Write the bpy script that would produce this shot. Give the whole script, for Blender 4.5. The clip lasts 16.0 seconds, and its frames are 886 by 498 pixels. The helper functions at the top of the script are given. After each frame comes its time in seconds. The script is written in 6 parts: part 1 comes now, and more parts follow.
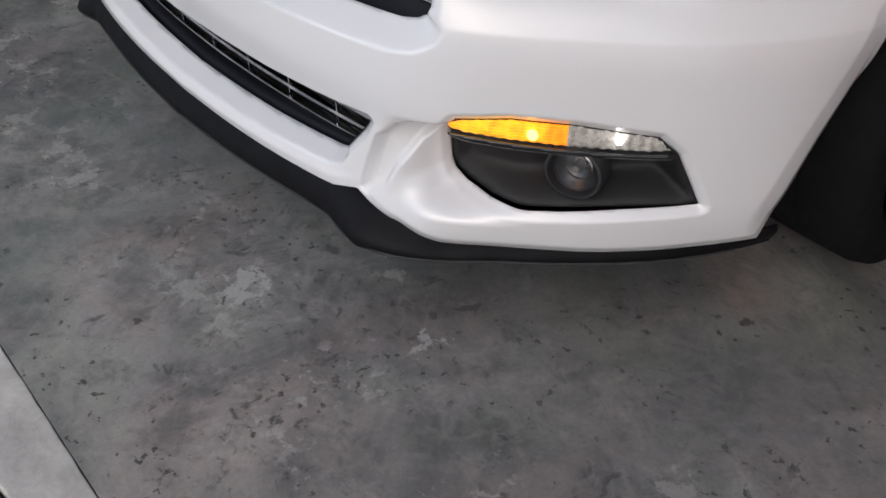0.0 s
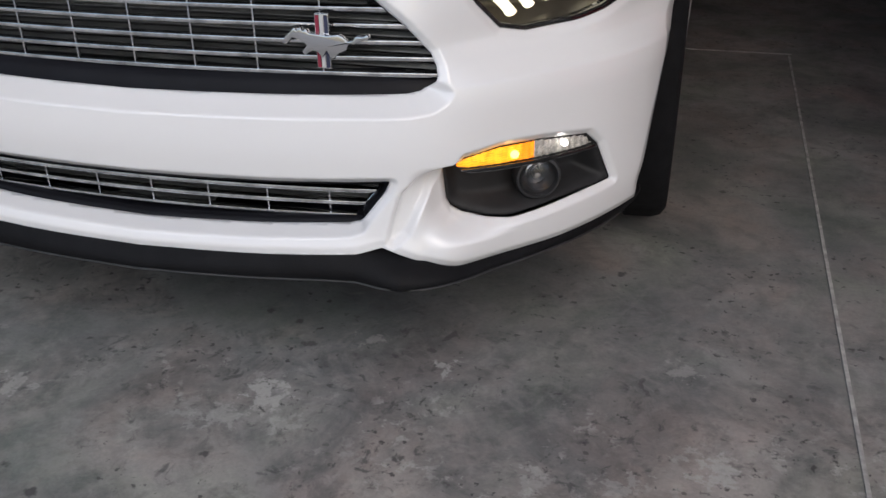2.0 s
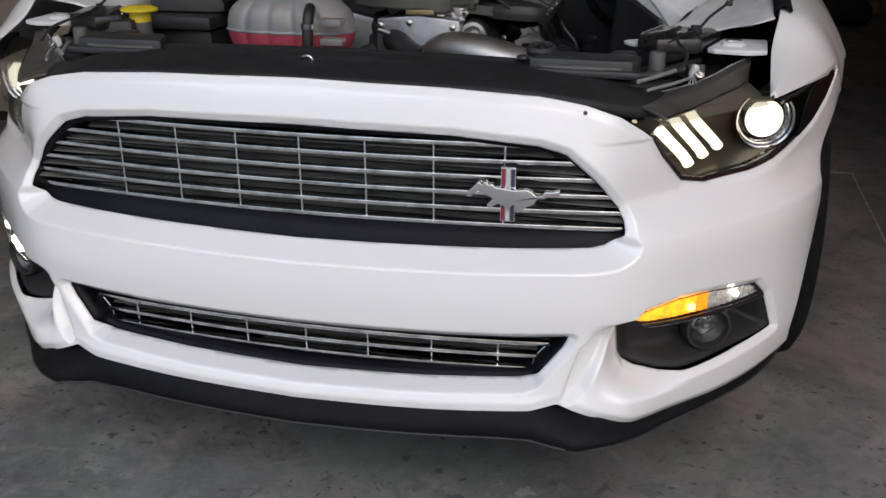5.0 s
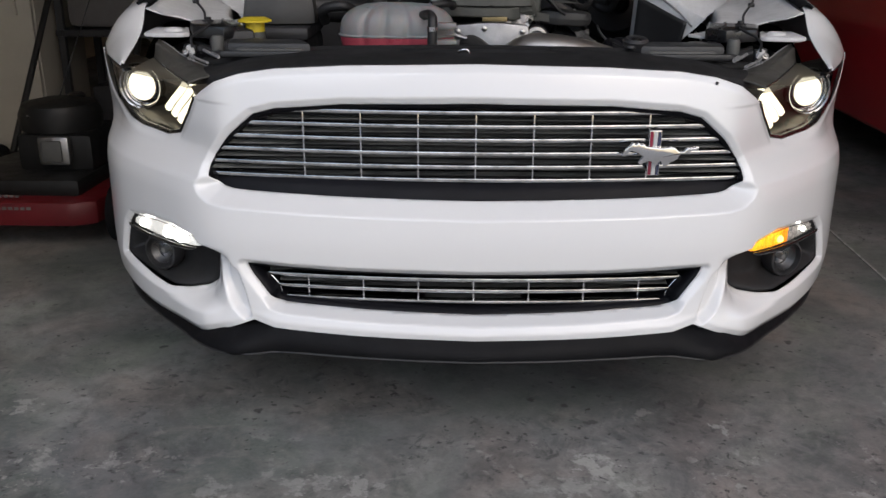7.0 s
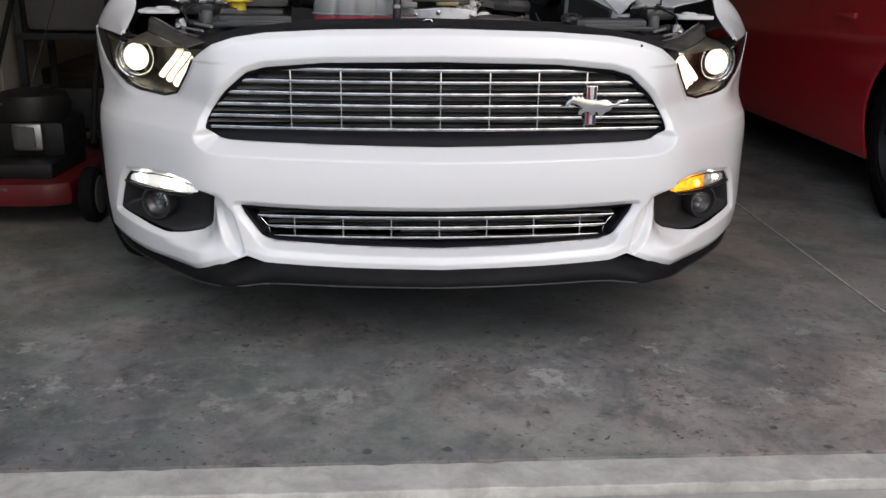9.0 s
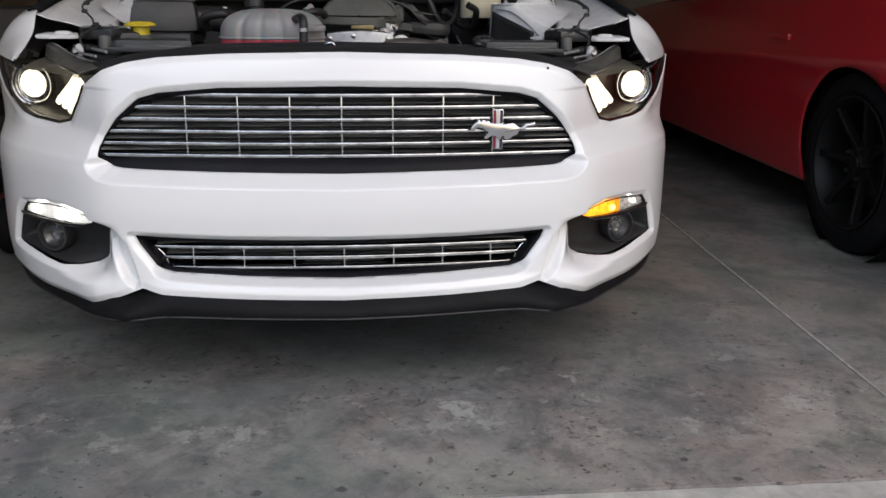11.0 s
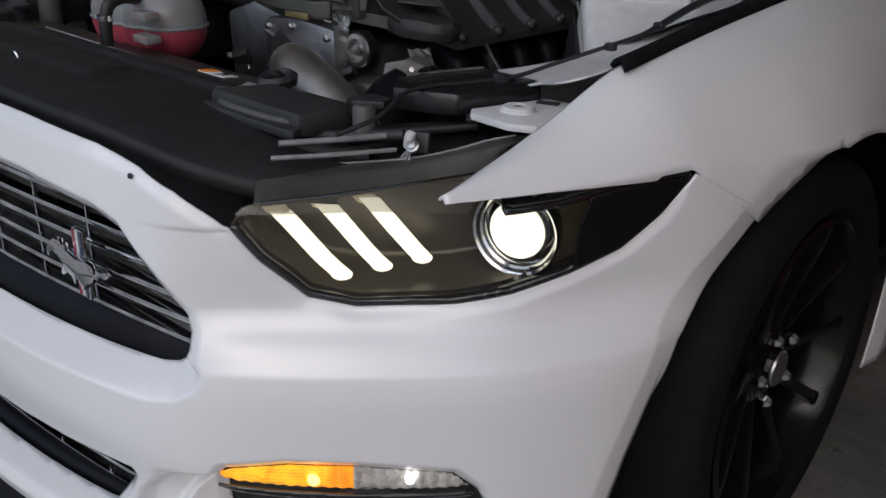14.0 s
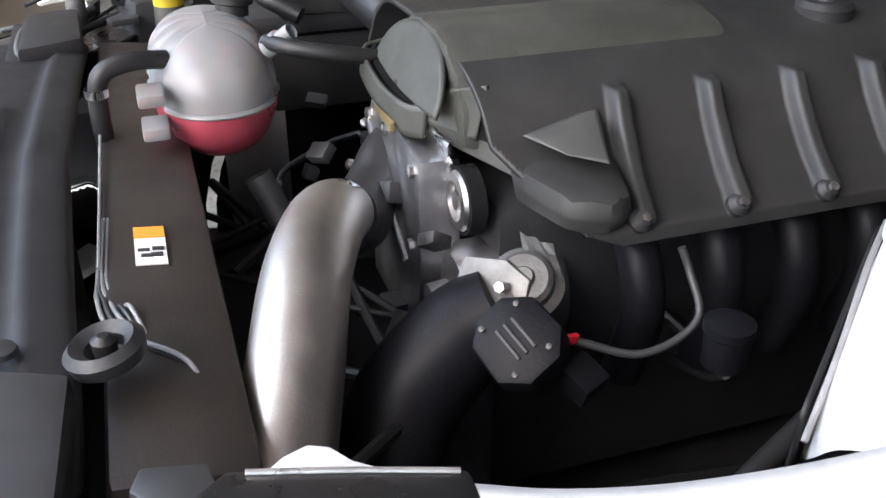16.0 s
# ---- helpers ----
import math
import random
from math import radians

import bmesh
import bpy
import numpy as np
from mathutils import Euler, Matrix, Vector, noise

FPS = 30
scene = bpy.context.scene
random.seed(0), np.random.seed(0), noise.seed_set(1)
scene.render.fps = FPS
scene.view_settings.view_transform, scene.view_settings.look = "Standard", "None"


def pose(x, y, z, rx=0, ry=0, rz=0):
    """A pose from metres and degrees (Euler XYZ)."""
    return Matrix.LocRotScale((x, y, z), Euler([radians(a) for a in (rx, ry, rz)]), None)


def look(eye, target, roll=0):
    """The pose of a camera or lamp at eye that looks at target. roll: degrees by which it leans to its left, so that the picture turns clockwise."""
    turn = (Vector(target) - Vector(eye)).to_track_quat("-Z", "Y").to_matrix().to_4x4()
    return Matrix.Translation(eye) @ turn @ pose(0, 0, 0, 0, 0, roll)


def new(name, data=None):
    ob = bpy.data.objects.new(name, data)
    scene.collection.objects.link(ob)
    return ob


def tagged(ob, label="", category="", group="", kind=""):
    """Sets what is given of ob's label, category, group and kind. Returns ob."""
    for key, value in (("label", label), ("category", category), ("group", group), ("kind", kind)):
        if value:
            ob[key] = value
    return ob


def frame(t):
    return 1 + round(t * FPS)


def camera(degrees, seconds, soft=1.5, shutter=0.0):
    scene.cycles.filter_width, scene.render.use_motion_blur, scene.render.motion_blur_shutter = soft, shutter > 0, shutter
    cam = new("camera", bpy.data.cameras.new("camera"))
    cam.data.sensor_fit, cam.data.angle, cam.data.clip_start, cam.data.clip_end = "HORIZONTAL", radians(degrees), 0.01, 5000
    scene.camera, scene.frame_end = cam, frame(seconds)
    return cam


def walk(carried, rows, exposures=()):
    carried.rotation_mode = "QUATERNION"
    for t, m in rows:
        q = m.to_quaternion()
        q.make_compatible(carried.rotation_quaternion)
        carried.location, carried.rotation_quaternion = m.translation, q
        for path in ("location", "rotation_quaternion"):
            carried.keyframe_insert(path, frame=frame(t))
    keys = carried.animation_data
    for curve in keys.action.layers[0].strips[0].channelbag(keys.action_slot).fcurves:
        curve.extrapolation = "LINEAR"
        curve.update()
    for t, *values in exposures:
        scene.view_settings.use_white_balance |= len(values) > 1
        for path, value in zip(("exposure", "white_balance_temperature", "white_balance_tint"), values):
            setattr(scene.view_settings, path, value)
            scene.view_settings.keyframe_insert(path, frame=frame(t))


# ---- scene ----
cam = camera(52.0, 16.0)
PATH = [
    (0, (1.32, -0.685, 1.033), (0.159, 0.321, -0.248), 1.4),
    (0.5, (1.168, -0.886, 1.034), (0.227, 0.441, -0.13), -1.4),
    (1, (1.039, -1.109, 0.995), (0.304, 0.451, -0.017), 0.8),
    (1.5, (0.984, -1.185, 1.033), (0.382, 0.437, 0.029), -0.6),
    (2, (0.89, -1.408, 0.992), (0.45, 0.307, 0.061), -0.6),
    (2.5, (0.863, -1.455, 1.029), (0.394, 0.279, 0.15), -0.0),
    (3, (0.855, -1.48, 1.069), (0.4, 0.29, 0.256), 0.2),
    (3.5, (0.861, -1.47, 1.052), (0.404, 0.319, 0.284), -0.0),
    (4, (0.859, -1.431, 1.074), (0.424, 0.364, 0.305), 0.7),
    (4.5, (0.76, -1.439, 1.076), (0.342, 0.367, 0.325), 0.8),
    (5, (0.556, -1.391, 1.068), (0.133, 0.412, 0.314), 0.2),
    (5.2, (0.481, -1.419, 1.052), (0.064, 0.397, 0.327), 0.3),
    (7.3, (-0.102, -1.865, 1.023), (-0.083, 0.024, 0.367), -0.2),
    (7.5, (-0.126, -1.928, 1.03), (-0.093, -0.034, 0.388), -0.6),
    (8, (-0.094, -2.017, 0.984), (-0.021, -0.122, 0.349), -0.1),
    (8.2, (-0.101, -2.041, 0.964), (-0.015, -0.149, 0.319), 0.3),
    (10.3, (-0.176, -2.131, 0.877), (0.023, -0.208, 0.363), 0.4),
    (10.5, (-0.145, -2.12, 0.871), (0.053, -0.198, 0.355), 0.4),
    (11, (0.025, -2.052, 0.91), (0.217, -0.139, 0.359), 0.6),
    (11.5, (0.217, -1.9, 0.939), (0.307, 0.024, 0.4), 0.2),
    (12, (0.463, -1.612, 0.945), (0.4, 0.323, 0.446), -1.4),
    (12.5, (0.769, -1.382, 0.992), (0.312, 0.463, 0.368), -1.1),
    (13, (0.97, -1.069, 1.022), (0.183, 0.637, 0.338), 2.1),
    (13.5, (1.213, -0.779, 1.035), (0.189, 0.777, 0.307), 0.9),
    (14, (1.319, -0.496, 1.065), (0.096, 0.873, 0.271), 1.6),
    (14.5, (1.244, -0.193, 1.118), (-0.11, 1.025, 0.292), 1.2),
    (15, (1.186, 0.011, 1.14), (-0.332, 1.007, 0.301), 1.5),
    (15.5, (1.094, 0.174, 1.155), (-0.526, 0.929, 0.258), 2.5),
    (16, (0.892, 0.303, 1.152), (-0.747, 0.855, 0.148), 0.3),
]
walk(cam, [(t, look(eye, target, roll)) for t, eye, target, roll in PATH],
     [(0, -.3, 6100, 10), (1.0, -.28, 6100, 10), (2.5, -.22, 6150, 10), (5, -.18, 6150, 10), (7.5, -.2, 6200, 10), (10.5, -.05, 6200, 10), (11.5, -.13, 6200, 10), (12.5, -.22, 6050, 10), (13.0, -.36, 6000, 10), (13.5, -.5, 5950, 10), (14.0, -.6, 5850, 10), (14.5, -.68, 5900, 10), (15.0, -.03, 5950, 10), (15.5, .58, 6000, 10), (16.0, 1.8, 5950, 10)])

# ---- light ----
world = bpy.data.worlds.new("sky")
scene.world = world
world.use_nodes = True
wn = world.node_tree
sky = wn.nodes.new("ShaderNodeTexSky")
sky.sky_type, sky.sun_disc, sky.sun_elevation, sky.sun_rotation = "NISHITA", False, radians(40), radians(150)
sky.air_density, sky.dust_density = 1.0, 3.0
wn.nodes["Background"].inputs["Strength"].default_value = 0.17
wn.links.new(sky.outputs[0], wn.nodes["Background"].inputs["Color"])
sun = new("sun", bpy.data.lights.new("sun", "SUN"))
sun.data.energy, sun.data.angle, sun.data.color = 0.7, radians(40), (1, .99, .98)
sun.matrix_world = look((-3.2, -5.6, 5.4), (0, 0, 0))
scene.view_settings.exposure = 0.0


# ---- materials ----
def material(name, base=(.5, .5, .5), rough=.5, metal=0.0, coat=0.0, specular=.5):
    m = bpy.data.materials.new(name)
    m.use_nodes = True
    b = m.node_tree.nodes["Principled BSDF"]
    b.inputs["Base Color"].default_value = (*base, 1)
    b.inputs["Roughness"].default_value, b.inputs["Metallic"].default_value = rough, metal
    b.inputs["Coat Weight"].default_value, b.inputs["Coat Roughness"].default_value = coat, .06
    b.inputs["Specular IOR Level"].default_value = specular
    return m


def node(m, kind, **sockets):
    n = m.node_tree.nodes.new(kind)
    for k, v in sockets.items():
        n.inputs[k.replace("_", " ")].default_value = v
    return n


def link(m, a, b):
    m.node_tree.links.new(a, b)


def noise_of(m, scale, detail=4.0, rough=.6, coords="Object", distort=0.0):
    c = node(m, "ShaderNodeTexCoord")
    n = node(m, "ShaderNodeTexNoise", Scale=scale, Detail=detail, Roughness=rough, Distortion=distort)
    link(m, c.outputs[coords], n.inputs["Vector"])
    return n.outputs["Fac"]


def ramp(m, fac, stops):
    r = node(m, "ShaderNodeValToRGB")
    el = r.color_ramp.elements
    while len(el) < len(stops):
        el.new(.5)
    for e, (p, c) in zip(el, stops):
        e.position, e.color = p, (*c, 1) if len(c) == 3 else c
    link(m, fac, r.inputs["Fac"])
    return r.outputs["Color"]


def mix(m, fac, a, b, kind="MIX"):
    n = node(m, "ShaderNodeMix")
    n.data_type, n.blend_type = "RGBA", kind
    for sock, v in ((n.inputs[0], fac), (n.inputs[6], a), (n.inputs[7], b)):
        if isinstance(v, (int, float)):
            sock.default_value = v
        elif isinstance(v, tuple):
            sock.default_value = (*v, 1)
        else:
            link(m, v, sock)
    return n.outputs[2]


def bump(m, height, strength=.2, distance=.002):
    n = node(m, "ShaderNodeBump", Strength=strength, Distance=distance)
    link(m, height, n.inputs["Height"])
    link(m, n.outputs["Normal"], m.node_tree.nodes["Principled BSDF"].inputs["Normal"])


def worn(name, base, rough, vary=.25, scale=9.0, metal=0.0, coat=0.0, grain=300.0, relief=.15, dust=.0, specular=.5):
    """A surface with blotches, fine grain, uneven gloss and, if asked, dust."""
    m = material(name, base, rough, metal, coat, specular)
    b = m.node_tree.nodes["Principled BSDF"]
    lo, hi = tuple(c * (1 - vary) for c in base), tuple(min(1, c * (1 + vary)) for c in base)
    big, fine = noise_of(m, scale, 6, .65), noise_of(m, grain, 2)
    col = ramp(m, big, [(.3, lo), (.7, hi)])
    if dust:
        d = ramp(m, noise_of(m, scale * 2.3, 8, .7, distort=.6), [(.45, (0, 0, 0)), (.75, (dust, dust, dust))])
        col = mix(m, d, col, (.22, .21, .19))
    link(m, col, b.inputs["Base Color"])
    r = node(m, "ShaderNodeMapRange", From_Min=.25, From_Max=.75, To_Min=max(.02, rough - .1), To_Max=min(1, rough + .12))
    link(m, noise_of(m, scale * 1.7, 5), r.inputs["Value"])
    link(m, r.outputs["Result"], b.inputs["Roughness"])
    bump(m, fine, relief, .001)
    return m


def glowing(name, colour, strength):
    m = material(name, colour, .3)
    b = m.node_tree.nodes["Principled BSDF"]
    b.inputs["Emission Color"].default_value, b.inputs["Emission Strength"].default_value = (*colour, 1), strength
    return m


def clear(name, tint=(1, 1, 1), gloss=.05, rough=.02):
    """A thin clear shell: lets light straight through, with a skin of gloss."""
    m = bpy.data.materials.new(name)
    m.use_nodes = True
    t = m.node_tree
    t.nodes.remove(t.nodes["Principled BSDF"])
    a, g, f, x = node(m, "ShaderNodeBsdfTransparent"), node(m, "ShaderNodeBsdfGlossy", Roughness=rough), node(m, "ShaderNodeLayerWeight", Blend=.5), node(m, "ShaderNodeMixShader")
    a.inputs["Color"].default_value = (*tint, 1)
    p, k = node(m, "ShaderNodeMath"), node(m, "ShaderNodeMapRange", To_Min=gloss, To_Max=.8)
    p.operation, p.inputs[1].default_value = "POWER", 4.0
    link(m, f.outputs["Facing"], p.inputs[0])
    link(m, p.outputs[0], k.inputs["Value"])
    link(m, k.outputs["Result"], x.inputs[0])
    link(m, a.outputs[0], x.inputs[1])
    link(m, g.outputs[0], x.inputs[2])
    link(m, x.outputs[0], t.nodes["Material Output"].inputs["Surface"])
    return m


def concrete_floor():
    m = material("stained_concrete", (.2, .2, .2), .75)
    b = m.node_tree.nodes["Principled BSDF"]
    c = node(m, "ShaderNodeTexCoord")
    sep = node(m, "ShaderNodeSeparateXYZ")
    link(m, c.outputs["Object"], sep.inputs[0])

    def times(x, y):
        n = node(m, "ShaderNodeMath")
        n.operation = "MULTIPLY"
        for sock, v in zip(n.inputs, (x, y)):
            if isinstance(v, float):
                sock.default_value = v
            else:
                link(m, v, sock)
        return n.outputs[0]

    def between(axis, a, b):
        n = node(m, "ShaderNodeMapRange", From_Min=a, From_Max=b, To_Min=0.0, To_Max=1.0)
        link(m, sep.outputs[axis], n.inputs["Value"])
        return n.outputs["Result"]

    col = ramp(m, noise_of(m, 1.3, 8, .60, distort=.1), [(.34, (.095, .100, .099)), (.5, (.195, .195, .192)), (.66, (.325, .315, .298))])
    # traffic film: grey-green one side, rust-pink wash towards the threshold, paled for bounced sky
    green = times(ramp(m, noise_of(m, 1.9, 5, .6), [(.42, (0, 0, 0)), (.62, (.6, .6, .6))]), between("X", .5, -.6))
    col = mix(m, green, col, (.175, .182, .152))
    taupe = times(ramp(m, noise_of(m, 2.2, 4, .55), [(.35, (.2, .2, .2)), (.60, (.75, .75, .75))]), between("X", .30, .85))
    col = mix(m, taupe, col, (.245, .222, .200))
    wash = times(ramp(m, noise_of(m, 2.6, 6, .62), [(.34, (0, 0, 0)), (.58, (.8, .8, .8))]), times(between("Y", -.10, -.42), between("X", -.6, .5)))
    col = mix(m, wash, col, (.43, .375, .335))
    # soft dark mottling, at two sizes
    big = ramp(m, noise_of(m, 3.6, 8, .68, distort=.5), [(.43, (0, 0, 0)), (.66, (.78, .78, .78))])
    col = mix(m, big, col, (.085, .088, .088))
    small = ramp(m, noise_of(m, 17, 8, .72, distort=.6), [(.50, (0, 0, 0)), (.70, (.42, .42, .42))])
    tint = ramp(m, noise_of(m, 3.1, 5, .6, distort=.3), [(.35, (.88, 1.0, .92)), (.5, (.97, 1, 1.02)), (.65, (1.08, .98, .96))])
    col = mix(m, .8, col, tint, "MULTIPLY")
    col = mix(m, small, col, (.068, .069, .068))
    # sharper scuffs a hand across, dark and pale
    dark = ramp(m, noise_of(m, 10.5, 7, .62, distort=1.3), [(.52, (0, 0, 0)), (.66, (.30, .30, .30))])
    col = mix(m, dark, col, (.070, .072, .070))
    pale = ramp(m, noise_of(m, 8.7, 8, .66, distort=1.5), [(.54, (0, 0, 0)), (.66, (.28, .28, .28))])
    col = mix(m, times(pale, between("Y", .55, .05)), col, (.335, .325, .305))
    # scuffed pale patches, greyer under the car and pinker towards the threshold
    scuff = ramp(m, noise_of(m, 7.5, 9, .70, distort=.9), [(.50, (0, 0, 0)), (.66, (.42, .42, .42))])
    col = mix(m, times(scuff, between("Y", .35, -.15)), col, (.33, .305, .28))
    oil = ramp(m, noise_of(m, 8.5, 9, .70, distort=.4), [(.54, (0, 0, 0)), (.67, (.5, .5, .5))])
    col = mix(m, times(oil, between("Y", .6, .0)), col, (.062, .064, .066))
    # clumps of small dark marks
    marks = ramp(m, noise_of(m, 24, 6, .64, distort=.7), [(.575, (0, 0, 0)), (.65, (.72, .72, .72))])
    clump = ramp(m, noise_of(m, 3.1, 4, .6), [(.47, (0, 0, 0)), (.56, (1, 1, 1))])
    col = mix(m, times(times(marks, clump), between("Y", .5, .1)), col, (.055, .055, .056))
    # dark specks
    specks = ramp(m, noise_of(m, 48, 3, .55), [(.62, (0, 0, 0)), (.665, (.8, .8, .8))])
    rare = ramp(m, noise_of(m, 5.0, 3, .5), [(.45, (0, 0, 0)), (.58, (1, 1, 1))])
    col = mix(m, times(specks, rare), col, (.028, .028, .028))
    # scattered dark drips, each its own size
    cell = node(m, "ShaderNodeTexVoronoi", Scale=13.0, Randomness=1.0)
    wob = node(m, "ShaderNodeTexNoise", Scale=70.0, Detail=3.0)
    shift = node(m, "ShaderNodeVectorMath")
    shift.operation = "MULTIPLY_ADD"
    shift.inputs[1].default_value = (.018, .030, 0)
    link(m, c.outputs["Object"], wob.inputs["Vector"])
    link(m, wob.outputs["Color"], shift.inputs[0])
    link(m, c.outputs["Object"], shift.inputs[2])
    link(m, shift.outputs[0], cell.inputs["Vector"])
    pick = node(m, "ShaderNodeSeparateColor")
    link(m, cell.outputs["Color"], pick.inputs[0])
    reach = node(m, "ShaderNodeMapRange", From_Min=.55, From_Max=1.0, To_Min=0.0, To_Max=.17)
    link(m, pick.outputs[0], reach.inputs["Value"])
    less = node(m, "ShaderNodeMath")
    less.operation = "SUBTRACT"
    link(m, reach.outputs["Result"], less.inputs[0])
    link(m, cell.outputs["Distance"], less.inputs[1])
    col = mix(m, ramp(m, less.outputs[0], [(.0, (0, 0, 0)), (.07, (.75, .75, .75))]), col, (.034, .033, .034))
    # flaked cement in a band before the threshold
    flakes = ramp(m, noise_of(m, 26, 10, .72, distort=.2), [(.55, (0, 0, 0)), (.60, (.72, .72, .72))])
    where = ramp(m, noise_of(m, 5.2, 4, .55, distort=.1), [(.46, (0, 0, 0)), (.58, (1, 1, 1))])
    band = times(between("Y", -.06, -.16), between("Y", -.46, -.34))
    col = mix(m, times(times(flakes, where), band), col, (.40, .39, .365))
    pits = ramp(m, noise_of(m, 38, 6, .7), [(.60, (0, 0, 0)), (.645, (.8, .8, .8))])
    col = mix(m, times(times(pits, where), band), col, (.045, .045, .044))
    # spots where the skin of the cement has come off
    crumbs = ramp(m, noise_of(m, 60, 8, .75), [(.36, (.2, .2, .2)), (.44, (1, 1, 1))])
    warp = node(m, "ShaderNodeTexNoise", Scale=34.0, Detail=6.0, Roughness=.65)
    link(m, c.outputs["Object"], warp.inputs["Vector"])
    for px, py, r, full in ((.244, -.200, .050, .95), (.192, -.272, .034, .5), (.300, -.262, .026, .45), (.150, -.292, .028, .4), (1.034, -.218, .044, .7), (.972, .043, .026, .4), (.375, .018, .018, .4), (.540, -.036, .010, .8),
                            (-.212, -.274, .034, .6), (-.300, -.274, .030, .45), (-.345, -.268, .030, .45), (-.500, -.292, .034, .4), (-.735, -.204, .026, .4), (-.868, -.211, .028, .4), (-.997, .017, .032, .5), (.750, -.334, .026, .35), (.880, -.292, .028, .45)):
        d = node(m, "ShaderNodeVectorMath")
        d.operation, d.inputs[1].default_value = "DISTANCE", (px, py, 0)
        link(m, c.outputs["Object"], d.inputs[0])
        a = node(m, "ShaderNodeMath")
        a.operation, a.inputs[1].default_value = "MULTIPLY_ADD", .22
        link(m, warp.outputs["Fac"], a.inputs[0])
        link(m, d.outputs["Value"], a.inputs[2])
        spot = ramp(m, a.outputs[0], [(.11 + r * .55, (full, full, full)), (.11 + r * .55 + .010, (0, 0, 0))])
        col = mix(m, times(spot, crumbs), col, (.41, .402, .38))
    fine = noise_of(m, 120, 6, .7)
    col = mix(m, .30, col, ramp(m, fine, [(.3, (.6, .6, .6)), (.7, (1.25, 1.25, 1.25))]), "MULTIPLY")
    link(m, col, b.inputs["Base Color"])
    link(m, ramp(m, noise_of(m, 4, 6), [(.3, (.5, .5, .5)), (.7, (.85, .85, .85))]), b.inputs["Roughness"])
    bump(m, noise_of(m, 140, 6, .7), .25, .002)
    return m


WHITE = material("white_paint", (.77, .77, .775), .28, coat=1.0)
bump(WHITE, noise_of(WHITE, 900, 2), .02, .0003)
PRIMER = worn("white_underhood_paint", (.66, .66, .665), .45, .10, 14, dust=.22)
RED = material("red_paint", (.47, .012, .022), .34, coat=1.0)
BLACK = worn("black_plastic", (.022, .022, .024), .5, .3, 12, relief=.3)
MATT = worn("matt_black_plastic", (.015, .015, .016), .60, .35, 10, relief=.12, specular=.38)
GLOSS = material("gloss_black", (.008, .008, .009), .12, coat=.6)
DARK = worn("dark_grey_plastic", (.030, .031, .033), .42, .3, 8, relief=.07, dust=.06)
GREY = worn("dusty_grey_plastic", (.066, .067, .064), .55, .25, 9, relief=.3, dust=.14)
MOWER_BLACK = worn("mower_black", (.008, .008, .008), .5, .4, 14, relief=.3, specular=.3)
DIM_RIM = material("dim_black_rim", (.006, .006, .006), .5, specular=.25)
WIRE = worn("pale_wire", (.24, .24, .245), .35, .3, 40)
FOIL = worn("crumpled_foil", (.68, .68, .68), .26, .35, 30, metal=1.0)
DULL = worn("dull_casting", (.15, .147, .143), .55, .3, 40, metal=.8, relief=.5, grain=150)
LIP = worn("splitter_plastic", (.006, .006, .007), .55, .3, 15, relief=.4, specular=.13)
EDGE = worn("highlit_scuffed_edge", (.026, .026, .027), .45, .4, 30)
CHROME = material("chrome", (.66, .66, .67), .12, 1.0)
ALU = worn("cast_aluminium", (.40, .40, .41), .42, .2, 25, metal=1.0, relief=.5, grain=120)
PIPE = worn("brushed_pipe", (.58, .54, .50), .40, .2, 9, metal=1.0, relief=.2, grain=400)
RUBBER = worn("tyre_rubber", (.007, .007, .008), .85, .25, 20, relief=.4, specular=.15)
HOSE = worn("hose_rubber", (.014, .014, .015), .5, .3, 20, relief=.2)
RIM = material("black_rim", (.005, .005, .006), .18, specular=.3)
IRON = worn("brake_iron", (.05, .049, .048), .45, .3, 30, metal=.8)
BLANK = material("lamp_blank_black", (.006, .006, .006), .4, specular=.2)
STEEL = worn("brake_steel", (.45, .44, .43), .35, .2, 30, metal=1.0)
LENS = clear("clear_lens", (.97, .97, .96))
HAZED = material("hazed_lens_top", (.14, .125, .095), .35, coat=.3)
HAZED.node_tree.nodes["Principled BSDF"].inputs["Alpha"].default_value = .62
SMOKE = material("lamp_black", (.100, .088, .068), .32, .45)
REFLECT = material("lamp_reflector", (.62, .62, .61), .2, 1.0)
DRL = glowing("running_light", (1, .90, .64), 1.9)
DRL_DIM = glowing("running_light_top", (1, .80, .50), .6)
BEAM = glowing("main_beam", (1, .90, .66), 1.9)
LIT_RIBS = glowing("lit_ribs", (1, .96, .88), .5)
bump(LIT_RIBS, noise_of(LIT_RIBS, 250, 2), .6, .002)
AMBER = glowing("amber_signal", (1, .40, .012), 1.6)
_w = node(AMBER, "ShaderNodeTexWave", Scale=70.0, Distortion=1.2, Detail=2.0, Detail_Scale=2.0)
_w.bands_direction = "Z"
_c = node(AMBER, "ShaderNodeTexCoord").outputs["Object"]
link(AMBER, _c, _w.inputs["Vector"])
_m = node(AMBER, "ShaderNodeMapRange", From_Min=0.0, From_Max=1.0, To_Min=.55, To_Max=1.9)
link(AMBER, mix(AMBER, .55, _w.outputs["Fac"], ramp(AMBER, noise_of(AMBER, 55, 3, .6), [(.38, (0, 0, 0)), (.62, (1, 1, 1))])), _m.inputs["Value"])
link(AMBER, _m.outputs["Result"], AMBER.node_tree.nodes["Principled BSDF"].inputs["Emission Strength"])
_x = node(AMBER, "ShaderNodeSeparateXYZ")
